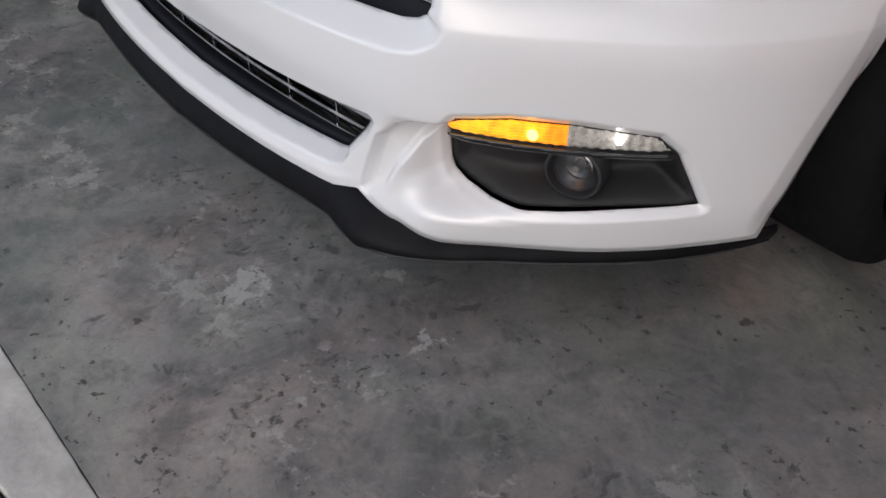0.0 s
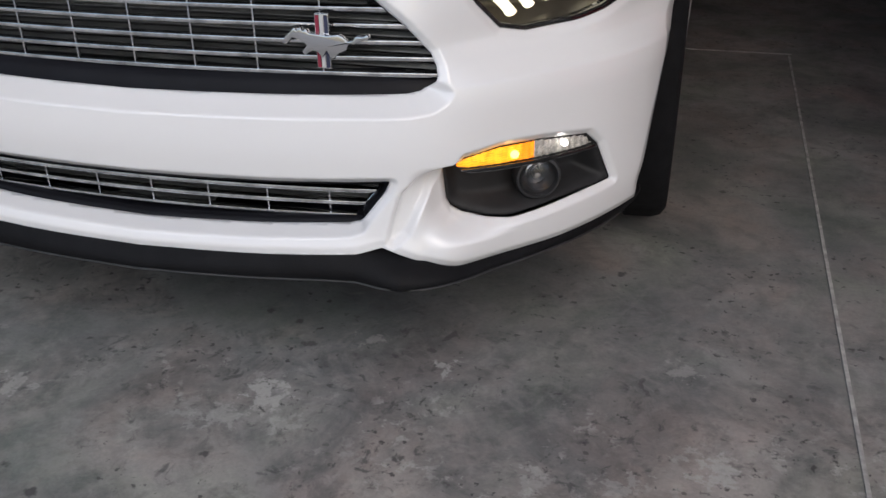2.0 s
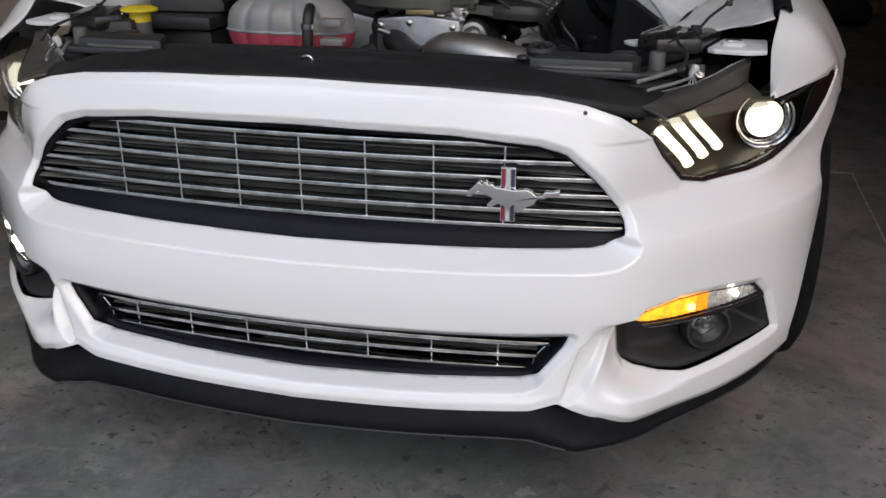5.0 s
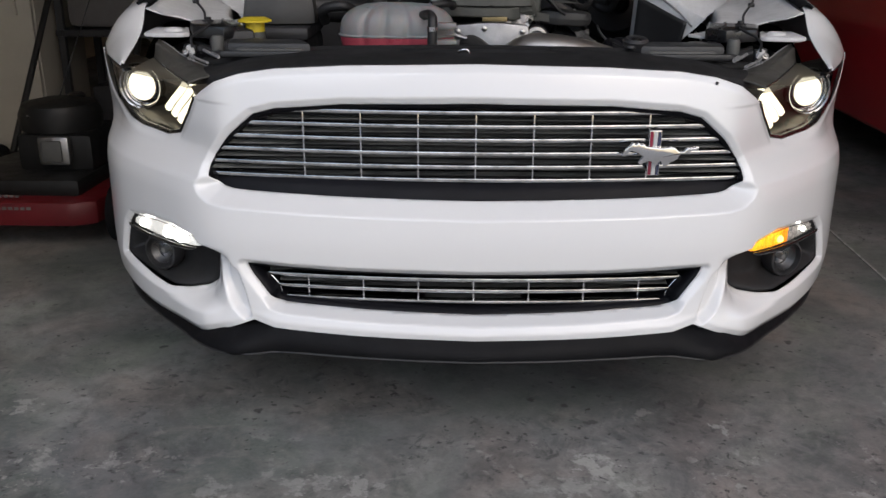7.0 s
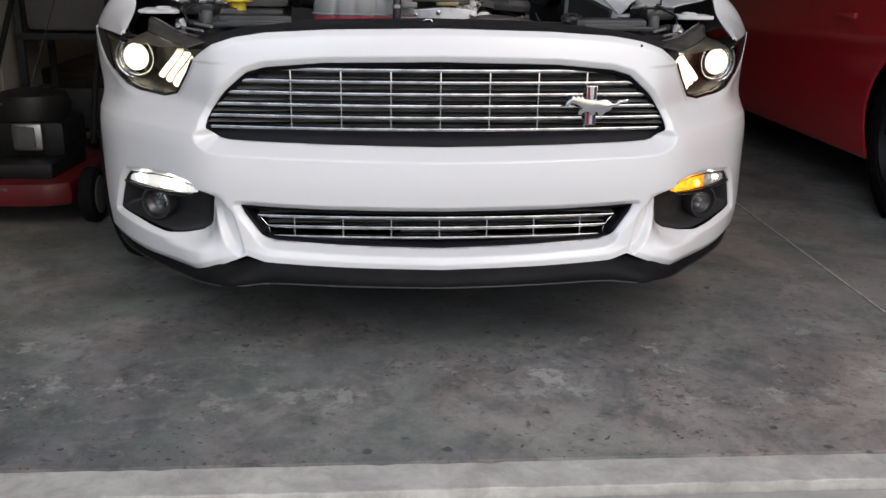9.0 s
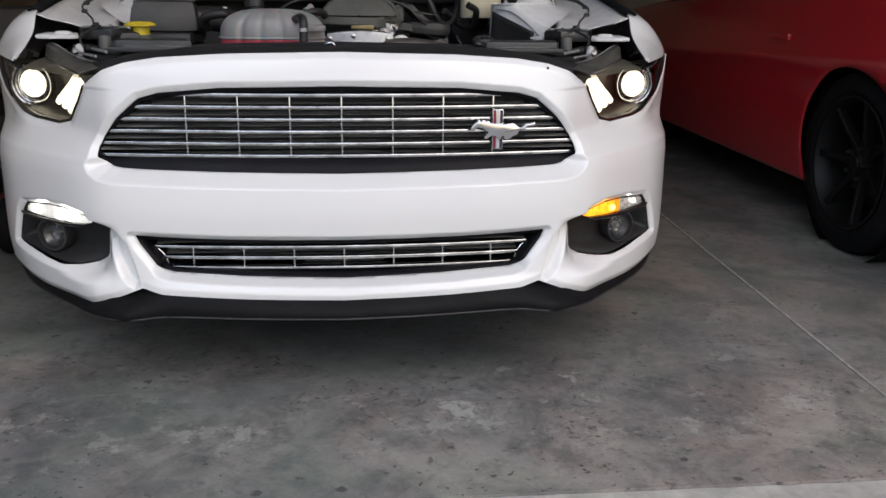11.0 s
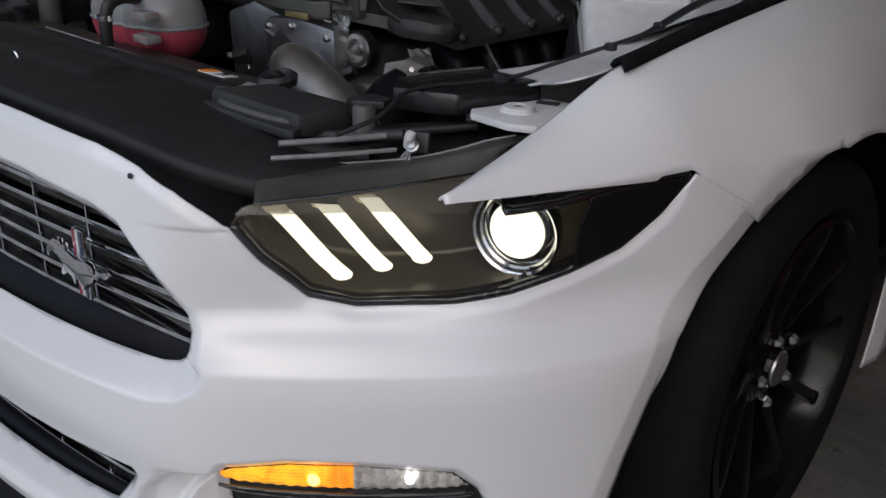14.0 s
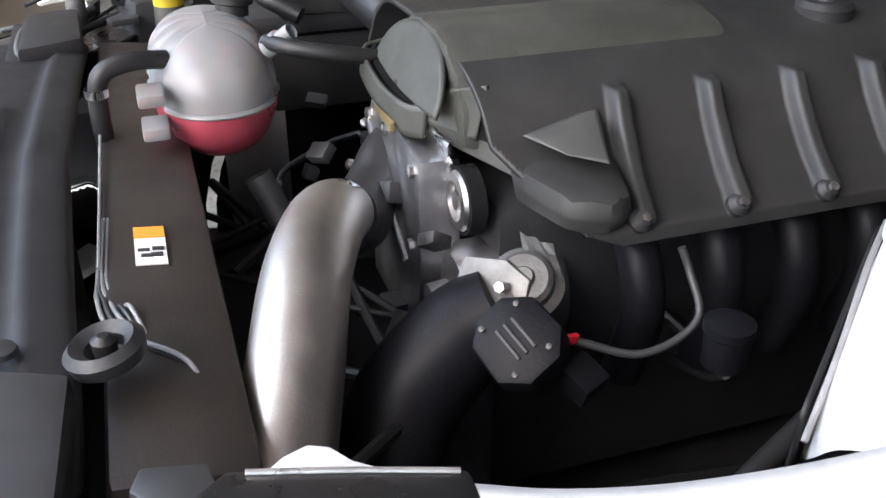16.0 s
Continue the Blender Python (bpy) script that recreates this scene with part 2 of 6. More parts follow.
link(AMBER, _c, _x.inputs[0])
link(AMBER, ramp(AMBER, _x.outputs[0], [(.56, (1, .26, .01)), (.585, (1, .50, .02)), (.625, (1, .42, .015)), (.665, (1, .24, .008))]), AMBER.node_tree.nodes["Principled BSDF"].inputs["Emission Color"])
AMBER_HOT = glowing("amber_bulb", (1, .62, .14), 4.0)
WHITE_LED = glowing("white_led", (1, .96, .88), 7.0)
FOG_BOWL = material("fog_reflector", (.085, .085, .09), .3, .8)
LAMP_TOP = worn("dusty_lamp_top", (.060, .057, .050), .38, .35, 16, relief=.12, dust=.10)
BROWN_BLACK = worn("brown_black_plastic", (.024, .020, .017), .42, .35, 10, relief=.2)
TRIM = worn("grille_black", (.006, .006, .008), .42, .3, 12, relief=.25, specular=.13)
# blotches in the base colour stand in for uneven reflections on the chrome
BAR = worn("reflection_blotched_bar", (.62, .62, .63), .11, .45, 22, metal=1.0, relief=.05)
LOUVRE = worn("radiator_louvre", (.11, .112, .105), .4, .5, 16)
LINER = worn("liner_black", (.006, .006, .006), .95, .3, 12, specular=.08)
CLEAR_RIBS = worn("ribbed_reflector", (.72, .69, .64), .25, .25, 60, metal=.3, relief=.6, grain=250)
RED_STRIPE = material("red_enamel", (.22, .02, .04), .2, coat=.5)
WHITE_STRIPE = material("white_enamel", (.5, .5, .5), .2, coat=.5)
BLUE_STRIPE = material("dark_enamel", (.03, .035, .07), .2, coat=.5)
TANK = worn("frosted_tank", (.215, .215, .222), .35, .1, 10, relief=.1)
TANK.node_tree.nodes["Principled BSDF"].inputs["Subsurface Weight"].default_value = .3
COOLANT = worn("red_coolant", (.32, .05, .072), .3, .2, 10, relief=.05)
CREAM = worn("cream_reservoir", (.60, .54, .40), .4, .1, 12)
YELLOW = material("yellow_cap", (.60, .46, .02), .5)
ORANGE = material("orange_label", (.85, .30, .03), .5)
PAPER = material("label_white", (.75, .75, .73), .5)
COVER_BLACK = worn("dusty_cover_black", (.026, .026, .026), .50, .3, 10, relief=.15, dust=.05)
OLIVE = worn("olive_grey_plastic", (.042, .044, .038), .55, .25, 9, relief=.2, dust=.14)
ARM_BLACK = worn("black_gloss_enamel", (.010, .010, .011), .30, .3, 14, coat=.5, relief=.1)
BRIGHT = worn("arm_highlight", (.60, .60, .59), .32, .25, 30, metal=.9)
GOLD = worn("gold_foil", (.30, .24, .12), .4, .2, 30, metal=.6)
GLASS = material("dark_glass", (.01, .012, .013), .05, coat=.3)
CONCRETE = concrete_floor()
PALE = worn("pale_concrete", (.51, .495, .455), .8, .25, 9, relief=.7, grain=90, dust=.5)
DRIVE = worn("driveway_concrete", (.42, .405, .375), .85, .2, 2.5, relief=.6, grain=90, dust=.3)
WALL = worn("beige_wall", (.68, .58, .44), .85, .06, 3, relief=.2, grain=60)
CEIL = worn("white_ceiling", (.80, .78, .74), .9, .05, 3, grain=60)
WOOD = worn("brown_wood", (.20, .13, .08), .6, .3, 14)
JOINT = worn("pale_joint_filler", (.33, .322, .305), .8, .45, 25)
MOWER_RED = worn("mower_red", (.10, .007, .010), .35, .15, 10)
SHELF_GREY = worn("grey_fabric", (.105, .098, .096), .8, .15, 8)
CABINET = worn("offwhite_cabinet", (.34, .315, .265), .5, .06, 5)


# ---- shape helpers ----
def mesh_object(name, mesh, mat, parent=None, label=""):
    ob = new(name, mesh)
    mesh.materials.append(mat)
    if parent:
        ob.parent = parent
    return tagged(ob, label=label)


def part(name, bm, mat, parent=None, label="", smooth=True):
    """Links a bmesh as one mesh object under a thing or a part."""
    me = bpy.data.meshes.new(name)
    bm.to_mesh(me)
    bm.free()
    if smooth:
        me.shade_smooth()
        me.set_sharp_from_angle(angle=radians(38))
    return mesh_object(name, me, mat, parent, label)


def thing(name, label, category, at=(0, 0, 0), group="", kind=""):
    e = new(name)
    e.location, e.empty_display_size = at, .1
    return tagged(e, label, category, group, kind)


def box(sx, sy, sz, at=(0, 0, 0), bevel=0.0, turn=(0, 0, 0), bm=None, taper=1.0):
    """A box with rounded edges; taper narrows its top."""
    own = bm is None
    b = bmesh.new()
    bmesh.ops.create_cube(b, size=1)
    for v in b.verts:
        k = taper if v.co.z > 0 else 1
        v.co = Vector((v.co.x * sx * k, v.co.y * sy * k, v.co.z * sz))
    if bevel:
        bmesh.ops.bevel(b, geom=b.edges[:], offset=bevel, segments=2, affect="EDGES", profile=.6)
    bmesh.ops.transform(b, matrix=pose(*at, *turn), verts=b.verts)
    return b if own else merge(bm, b)


def merge(bm, other):
    me = bpy.data.meshes.new("tmp")
    other.to_mesh(me)
    other.free()
    bm.from_mesh(me)
    bpy.data.meshes.remove(me)
    return bm


def lathe(profile, at=(0, 0, 0), turn=(0, 0, 0), n=32, bm=None, squash=(1, 1, 1)):
    """Turns (radius, height) pairs round z."""
    own = bm is None
    b = bmesh.new()
    rings = []
    for r, h in profile:
        rings.append([b.verts.new((max(r, 1e-5) * math.cos(2 * math.pi * k / n), max(r, 1e-5) * math.sin(2 * math.pi * k / n), h)) for k in range(n)])
    for p, q in zip(rings, rings[1:]):
        for k in range(n):
            b.faces.new((p[k], p[(k + 1) % n], q[(k + 1) % n], q[k]))
    bmesh.ops.remove_doubles(b, verts=b.verts, dist=1e-5)
    bmesh.ops.recalc_face_normals(b, faces=b.faces)
    bmesh.ops.transform(b, matrix=pose(*at, *turn) @ Matrix.Diagonal((*squash, 1)), verts=b.verts)
    return b if own else merge(bm, b)


def tube(points, radius, n=14, bm=None, steps=6):
    """A round bar along a smooth line; radius may be a list, one per point."""
    own = bm is None
    pts = np.array(points, float)
    rad = np.full(len(pts), radius, float) if np.isscalar(radius) else np.array(radius, float)
    if len(pts) > 2:
        p = np.vstack([2 * pts[0] - pts[1], pts, 2 * pts[-1] - pts[-2]])
        line, rr = [], []
        for i in range(1, len(p) - 2):
            for t in np.linspace(0, 1, steps, endpoint=False):
                a, c, d, e = p[i - 1], p[i], p[i + 1], p[i + 2]
                line.append(.5 * (2 * c + (d - a) * t + (2 * a - 5 * c + 4 * d - e) * t ** 2 + (3 * c - a - 3 * d + e) * t ** 3))
                rr.append(rad[i - 1] * (1 - t) + rad[i] * t)
        line.append(pts[-1])
        rr.append(rad[-1])
    else:
        line, rr = list(pts), list(rad)
    b = bmesh.new()
    rings, side = [], None
    for i, c in enumerate(line):
        t = Vector(line[min(i + 1, len(line) - 1)] - line[max(i - 1, 0)]).normalized()
        side = (side - t * side.dot(t)).normalized() if side else t.orthogonal().normalized()
        up = t.cross(side)
        rings.append([b.verts.new(Vector(c) + float(rr[i]) * (side * math.cos(2 * math.pi * k / n) + up * math.sin(2 * math.pi * k / n))) for k in range(n)])
    for p, q in zip(rings, rings[1:]):
        for k in range(n):
            b.faces.new((p[k], p[(k + 1) % n], q[(k + 1) % n], q[k]))
    b.faces.new(rings[0][::-1])
    b.faces.new(rings[-1])
    return b if own else merge(bm, b)


def slab(outline, depth, place=Matrix(), bevel=0.0, bm=None):
    """A flat outline (x, y) drawn out along z by depth, edges rounded."""
    own = bm is None
    b = bmesh.new()
    f = b.faces.new([b.verts.new((x, y, 0)) for x, y in outline])
    g = bmesh.ops.extrude_face_region(b, geom=[f])
    bmesh.ops.translate(b, verts=[v for v in g["geom"] if isinstance(v, bmesh.types.BMVert)], vec=(0, 0, depth))
    bmesh.ops.recalc_face_normals(b, faces=b.faces)
    if bevel:
        bmesh.ops.bevel(b, geom=b.edges[:], offset=bevel, segments=2, affect="EDGES", profile=.6)
    bmesh.ops.transform(b, matrix=place, verts=b.verts)
    return b if own else merge(bm, b)


def inside(px, py, outline):
    """Signed distance to a closed outline: plus inside."""
    poly = np.array(outline, float)
    a, b = poly, np.roll(poly, -1, 0)
    best, odd = np.full(np.shape(px), 9.0), np.zeros(np.shape(px), bool)
    for (ax, ay), (bx, by) in zip(a, b):
        ex, ey = bx - ax, by - ay
        t = np.clip(((px - ax) * ex + (py - ay) * ey) / (ex * ex + ey * ey + 1e-12), 0, 1)
        best = np.minimum(best, np.hypot(px - ax - t * ex, py - ay - t * ey))
        cross = ((ay > py) != (by > py)) & (px < ex * (py - ay) / (ey if abs(ey) > 1e-9 else 1e-9) + ax)
        odd ^= cross
    return np.where(odd, best, -best)


def sheet(name, a, b, place, keep, mat, parent, label="", thick=.003, flip=False):
    """A skin over the grid a x b, laid out by place(a, b), trimmed neatly to keep(a, b) > 0."""
    A, B = np.meshgrid(np.array(a, float), np.array(b, float), indexing="ij")
    na, nb = A.shape
    cell = np.zeros((na - 1, nb - 1), bool)
    if keep is None:
        cell[:] = True
    else:
        d = keep(A, B)
        cell = (d[:-1, :-1] + d[1:, :-1] + d[:-1, 1:] + d[1:, 1:]) > 0
        pad = np.zeros((na + 1, nb + 1), int)
        pad[1:-1, 1:-1] = cell
        count = pad[:-1, :-1] + pad[1:, :-1] + pad[:-1, 1:] + pad[1:, 1:]
        rim = (count > 0) & ((count < 4) | (d < 0))
        edge = np.zeros_like(rim)
        edge[0], edge[-1], edge[:, 0], edge[:, -1] = True, True, True, True
        rim &= ~(edge & (d > 0))
        h = 1e-4
        for _ in range(2):
            d = keep(A, B)
            ga, gb = (keep(A + h, B) - d) / h, (keep(A, B + h) - d) / h
            g2 = np.maximum(ga * ga + gb * gb, .05)
            step = np.clip(d / g2, -.02, .02)
            A = np.where(rim, A - step * ga, A)
            B = np.where(rim, B - step * gb, B)
    P = place(A, B).reshape(-1, 3)
    idx = np.arange(na * nb).reshape(na, nb)
    quads = np.stack([idx[:-1, :-1], idx[1:, :-1], idx[1:, 1:], idx[:-1, 1:]], -1)[cell]
    if flip:
        quads = quads[:, ::-1]
    used = np.unique(quads)
    where = np.zeros(na * nb, int)
    where[used] = np.arange(len(used))
    me = bpy.data.meshes.new(name)
    me.from_pydata(P[used].tolist(), [], where[quads].tolist())
    me.validate()
    me.shade_smooth()
    ob = mesh_object(name, me, mat, parent, label)
    if thick:
        s = ob.modifiers.new("thickness", "SOLIDIFY")
        s.thickness, s.offset = thick, -1
    return ob


def mirrored(right):
    """A closed outline from its right half, which runs from the top middle to the bottom middle."""
    return right + [(-x, y) for x, y in right[::-1] if x > 1e-6]


def curve(x, xs, ys):
    """A smooth line through (xs, ys) that overshoots nowhere."""
    xs, ys = np.array(xs, float), np.array(ys, float)
    h = np.diff(xs)
    d = np.diff(ys) / h
    m = np.r_[d[0], np.where(d[:-1] * d[1:] > 0, 2 * d[:-1] * d[1:] / np.where(d[:-1] + d[1:] == 0, 1, d[:-1] + d[1:]), 0), d[-1]]
    i = np.clip(np.searchsorted(xs, x) - 1, 0, len(xs) - 2)
    t = np.clip((x - xs[i]) / h[i], 0, 1)
    return (2 * t ** 3 - 3 * t ** 2 + 1) * ys[i] + (t ** 3 - 2 * t ** 2 + t) * h[i] * m[i] + (3 * t ** 2 - 2 * t ** 3) * ys[i + 1] + (t ** 3 - t ** 2) * h[i] * m[i + 1]


def ease(t):
    t = np.clip(t, 0, 1)
    return t * t * (3 - 2 * t)


# ---- the garage ----
def flat(name, sx, sy, sz, at, mat, label, category, bevel=0.0, kind="structure"):
    return tagged(part(name, box(sx, sy, sz, at, bevel), mat, None, smooth=False), label, category, kind=kind)


LIP_Y = -.56
flat("floor", 7.2, 8.2, .12, (.55, LIP_Y + 4.1, -.06), CONCRETE, "stained and scraped grey concrete garage floor", "floor")
rough = random.Random(4)
edge = [(-3.05 + .03 * i, LIP_Y - .0006 - rough.uniform(0, .0016) - (rough.uniform(.002, .006) if rough.random() < .12 else 0)) for i in range(241)]
outer = [(-3.05 + .03 * i, LIP_Y - .095 + rough.uniform(-.003, .003)) for i in range(241)]
tagged(part("threshold", slab(outer + edge[::-1], .118, Matrix.Translation((0, 0, -.122)), .003), PALE, None, smooth=False), "pale worn concrete lip along the garage opening", "threshold", kind="structure")
flat("ground", 400, 200, .2, (0, LIP_Y - .10 - 100, -.125), DRIVE, "weathered concrete driveway in front of the garage", "ground")
flat("wall_back", 7.4, .15, 2.75, (.55, 7.72, 1.36), WALL, "plain beige painted back wall of the garage", "wall")
flat("wall_left", .15, 8.3, 2.75, (-3.07, 3.55, 1.36), WALL, "plain beige painted side wall", "wall")
flat("wall_right", .15, 8.3, 2.75, (4.17, 3.55, 1.36), WALL, "plain beige painted side wall", "wall")
flat("wall_above_opening", 7.4, .15, .22, (.55, -.50, 2.63), WALL, "beige wall above the garage opening", "wall")
# unseen wall, added to keep sun off the mower and the left floor
flat("shade_wall_left", 1.32, .15, 2.52, (-2.41, -.50, 1.26), WALL, "unseen plain beige wall added beside the opening to shade the left", "wall")
flat("ceiling", 7.4, 8.5, .1, (.55, 3.6, 2.79), CEIL, "plain pale garage ceiling", "ceiling")
# the joint in the floor, a thin pale line beside the car
joint = flat("floor_joint", .0075, 2.86, .006, (0, 0, 0), JOINT, "pale filled joint in the concrete floor", "joint")
joint.matrix_world = pose(1.293, .87, 0, 0, 0, -1.85)
flat("floor_joint_across", .46, .007, .005, (1.12, 2.31, 0), JOINT, "pale filled joint across the concrete floor", "joint")
step = flat("doorstep", 1.25, .35, .17, (1.95, 7.46, .085), WOOD, "brown wooden step below the back wall", "step", .01)
flat("step_nosing", 1.25, .03, .03, (1.95, 7.27, .186), BLACK, "dark edge strip on the wooden step", "edge strip", .004)


# ---- the white car: nose ----
car = thing("sports_car", "white two-door sports car with raised bonnet and lit lamps", "car")

PLAN = np.array([(0, -.122), (.15, -.119), (.30, -.108), (.42, -.090), (.50, -.066), (.56, -.028), (.62, .028), (.70, .108), (.78, .200), (.840, .300), (.885, .410), (.917, .520), (.937, .640)])


def smooth_line(points, n=400):
    """A Catmull-Rom line through points, evenly resampled by length."""
    p = np.vstack([2 * points[0] - points[1], points, 2 * points[-1] - points[-2]])
    out = []
    for i in range(1, len(p) - 2):
        t = np.linspace(0, 1, 24, endpoint=False)[:, None]
        a, b, c, d = p[i - 1], p[i], p[i + 1], p[i + 2]
        out.append(.5 * (2 * b + (c - a) * t + (2 * a - 5 * b + 4 * c - d) * t ** 2 + (3 * b - a - 3 * c + d) * t ** 3))
    out = np.vstack(out + [points[-1:]])
    s = np.r_[0, np.cumsum(np.linalg.norm(np.diff(out, axis=0), axis=1))]
    q = np.linspace(0, s[-1], n)
    return q, np.stack([np.interp(q, s, out[:, k]) for k in range(out.shape[1])], 1)


PLAN_S, PLAN_XY = smooth_line(PLAN)
_t = np.gradient(PLAN_XY, PLAN_S, axis=0)
PLAN_N = np.stack([_t[:, 1], -_t[:, 0]], 1) / np.linalg.norm(_t, axis=1)[:, None]
MID = np.array([(.18, .0), (.243, .018), (.29, .004), (.37, .0), (.44, .006), (.50, .002), (.56, -.008), (.64, -.024), (.70, -.038), (.75, -.051), (.785, -.066), (.80, -.08)])
SIDE = np.array([(.18, -.01), (.23, .010), (.30, .018), (.40, .017), (.50, .016), (.538, .010), (.552, .001), (.585, -.021), (.61, -.026), (.66, -.019), (.75, -.011), (.80, -.019)])


def skin(s, z, off=0.0):
    """A place on the nose's skin: s along the plan line (minus: other side), z up, off outwards."""
    a = np.abs(s)
    w = np.clip((a - .42) / .26, 0, 1)
    w = w * w * (3 - 2 * w)
    d = (1 - w) * curve(z, MID[:, 0], MID[:, 1]) + w * curve(z, SIDE[:, 0], SIDE[:, 1]) * (1 - .7 * ease((a - 1.0) / .2)) + off
    # the inner half of the lamp lies deeper
    d = d - .010 * ease((a - .50) / .10) * ease((.92 - a) / .18) * ease((z - .565) / .04)
    x = np.interp(a, PLAN_S, PLAN_XY[:, 0]) + d * np.interp(a, PLAN_S, PLAN_N[:, 0])
    y = np.interp(a, PLAN_S, PLAN_XY[:, 1]) + d * np.interp(a, PLAN_S, PLAN_N[:, 1])
    return np.stack([np.sign(s) * x, y, z + 0 * a], -1)

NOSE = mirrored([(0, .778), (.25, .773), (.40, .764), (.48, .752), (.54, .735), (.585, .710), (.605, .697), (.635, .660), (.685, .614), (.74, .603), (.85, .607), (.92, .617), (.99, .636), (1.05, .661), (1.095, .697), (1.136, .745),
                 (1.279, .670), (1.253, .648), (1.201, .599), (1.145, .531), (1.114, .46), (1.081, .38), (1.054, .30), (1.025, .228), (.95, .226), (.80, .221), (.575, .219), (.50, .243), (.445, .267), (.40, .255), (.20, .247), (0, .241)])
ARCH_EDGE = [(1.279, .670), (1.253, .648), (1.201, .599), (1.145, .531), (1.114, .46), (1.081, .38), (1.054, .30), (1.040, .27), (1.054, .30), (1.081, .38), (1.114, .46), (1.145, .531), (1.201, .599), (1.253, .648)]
GRILLE = mirrored([(0, .706), (.26, .702), (.40, .690), (.445, .678), (.50, .636), (.546, .592), (.553, .573), (.552, .556), (.543, .539), (.527, .530), (.50, .526), (.26, .522), (0, .518)])
LOWER = mirrored([(0, .374), (.26, .377), (.462, .382), (.452, .362), (.405, .303), (.385, .297), (.225, .289), (0, .283)])
FOG = [(.572, .395), (.59, .418), (.66, .426), (.74, .423), (.85, .410), (.878, .385), (.92, .304), (.825, .299), (.74, .292), (.68, .289), (.640, .292), (.606, .300), (.587, .312), (.580, .326), (.577, .350)]
LAMP = [(.605, .697), (.635, .660), (.685, .614), (.74, .603), (.85, .607), (.92, .617), (.99, .636), (1.05, .661), (1.095, .697), (1.136, .745), (1.035, .742), (.965, .729), (.85, .720), (.75, .722), (.62, .716)]


VALLEY = [(.605, .418), (.55, .408), (.505, .392), (.478, .366), (.464, .325), (.450, .272), (.462, .262), (.492, .285), (.512, .325), (.540, .362), (.575, .385), (.61, .392)]


def pocket(a, z):
    """How far the skin falls back beside the inner end of the fog lamp recess."""
    f = np.maximum(-inside(a, z, FOG), 0)
    return .050 * ease(1 - f / .085) * ease((.70 - a) / .12) * ease((z - .262) / .035) * ease((.412 - z) / .03)


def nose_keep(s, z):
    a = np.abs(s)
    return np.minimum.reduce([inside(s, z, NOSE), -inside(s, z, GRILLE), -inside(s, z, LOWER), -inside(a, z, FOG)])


def nose_place(s, z):
    """The skin, rolled inwards round the openings."""
    a = np.abs(s)
    g, l, f = -inside(s, z, GRILLE), -inside(s, z, LOWER), -inside(a, z, FOG)
    low = ease((.552 - z) / .02)
    down = ease((.317 - z) / .02)
    off = -(.012 + .028 * low) * np.clip(1 - g / (.014 + .014 * low), 0, 1) - (.014 + .020 * down) * np.clip(1 - l / .013, 0, 1) - .010 * np.clip(1 - f / .012, 0, 1)
    # shoulder line below the lamps and the swell of the fog lamp pods
    off = off + .010 * ease((a - .51) / .05) * ease((.33 - z) / .05) * ease((.95 - a) / .2)
    off = off - pocket(a, z)
    # crease that runs from the lower grille's corner up to the signal
    off = off - .020 * np.clip(inside(a, z, VALLEY) / .009, 0, 1) * ease((.60 - a) / .06)
    # step that runs inwards from the lamp's corner
    off = off + .0035 * ease((z - .694) / .004) * ease((a - .47) / .10) * ease((.64 - a) / .02)
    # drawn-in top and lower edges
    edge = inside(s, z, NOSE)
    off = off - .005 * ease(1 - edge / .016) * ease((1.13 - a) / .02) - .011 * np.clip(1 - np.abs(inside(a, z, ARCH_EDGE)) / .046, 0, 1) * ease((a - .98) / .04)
    return skin(s, z, off)


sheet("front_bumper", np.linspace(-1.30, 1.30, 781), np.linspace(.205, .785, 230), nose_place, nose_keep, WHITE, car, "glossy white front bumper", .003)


def skin_panel(name, outline, off, mat, parent, label="", n=(60, 30), side=1, thick=.003, place=None):
    """A piece that follows the skin inside an outline (s, z)."""
    o = np.array(outline)
    (s0, z0), (s1, z1) = o.min(0) - .004, o.max(0) + .004
    where = place or (lambda s, z: skin(s, z, off))
    return sheet(name, np.linspace(s0, s1, n[0]), np.linspace(z0, z1, n[1]), (lambda s, z: where(s, z) * (side, 1, 1)), lambda s, z: inside(s, z, outline), mat, parent, label, thick, flip=side < 0)


# plug in the bumper's top corner
for sx in (1,):
    p = skin(np.array(.474), np.array(.743), .001)
    part("towing_plug", lathe([(.0034, 0), (.003, .0015), (0, .002)], tuple(p), (75, 0, 20), 12), BLACK, car, "small dark plug")

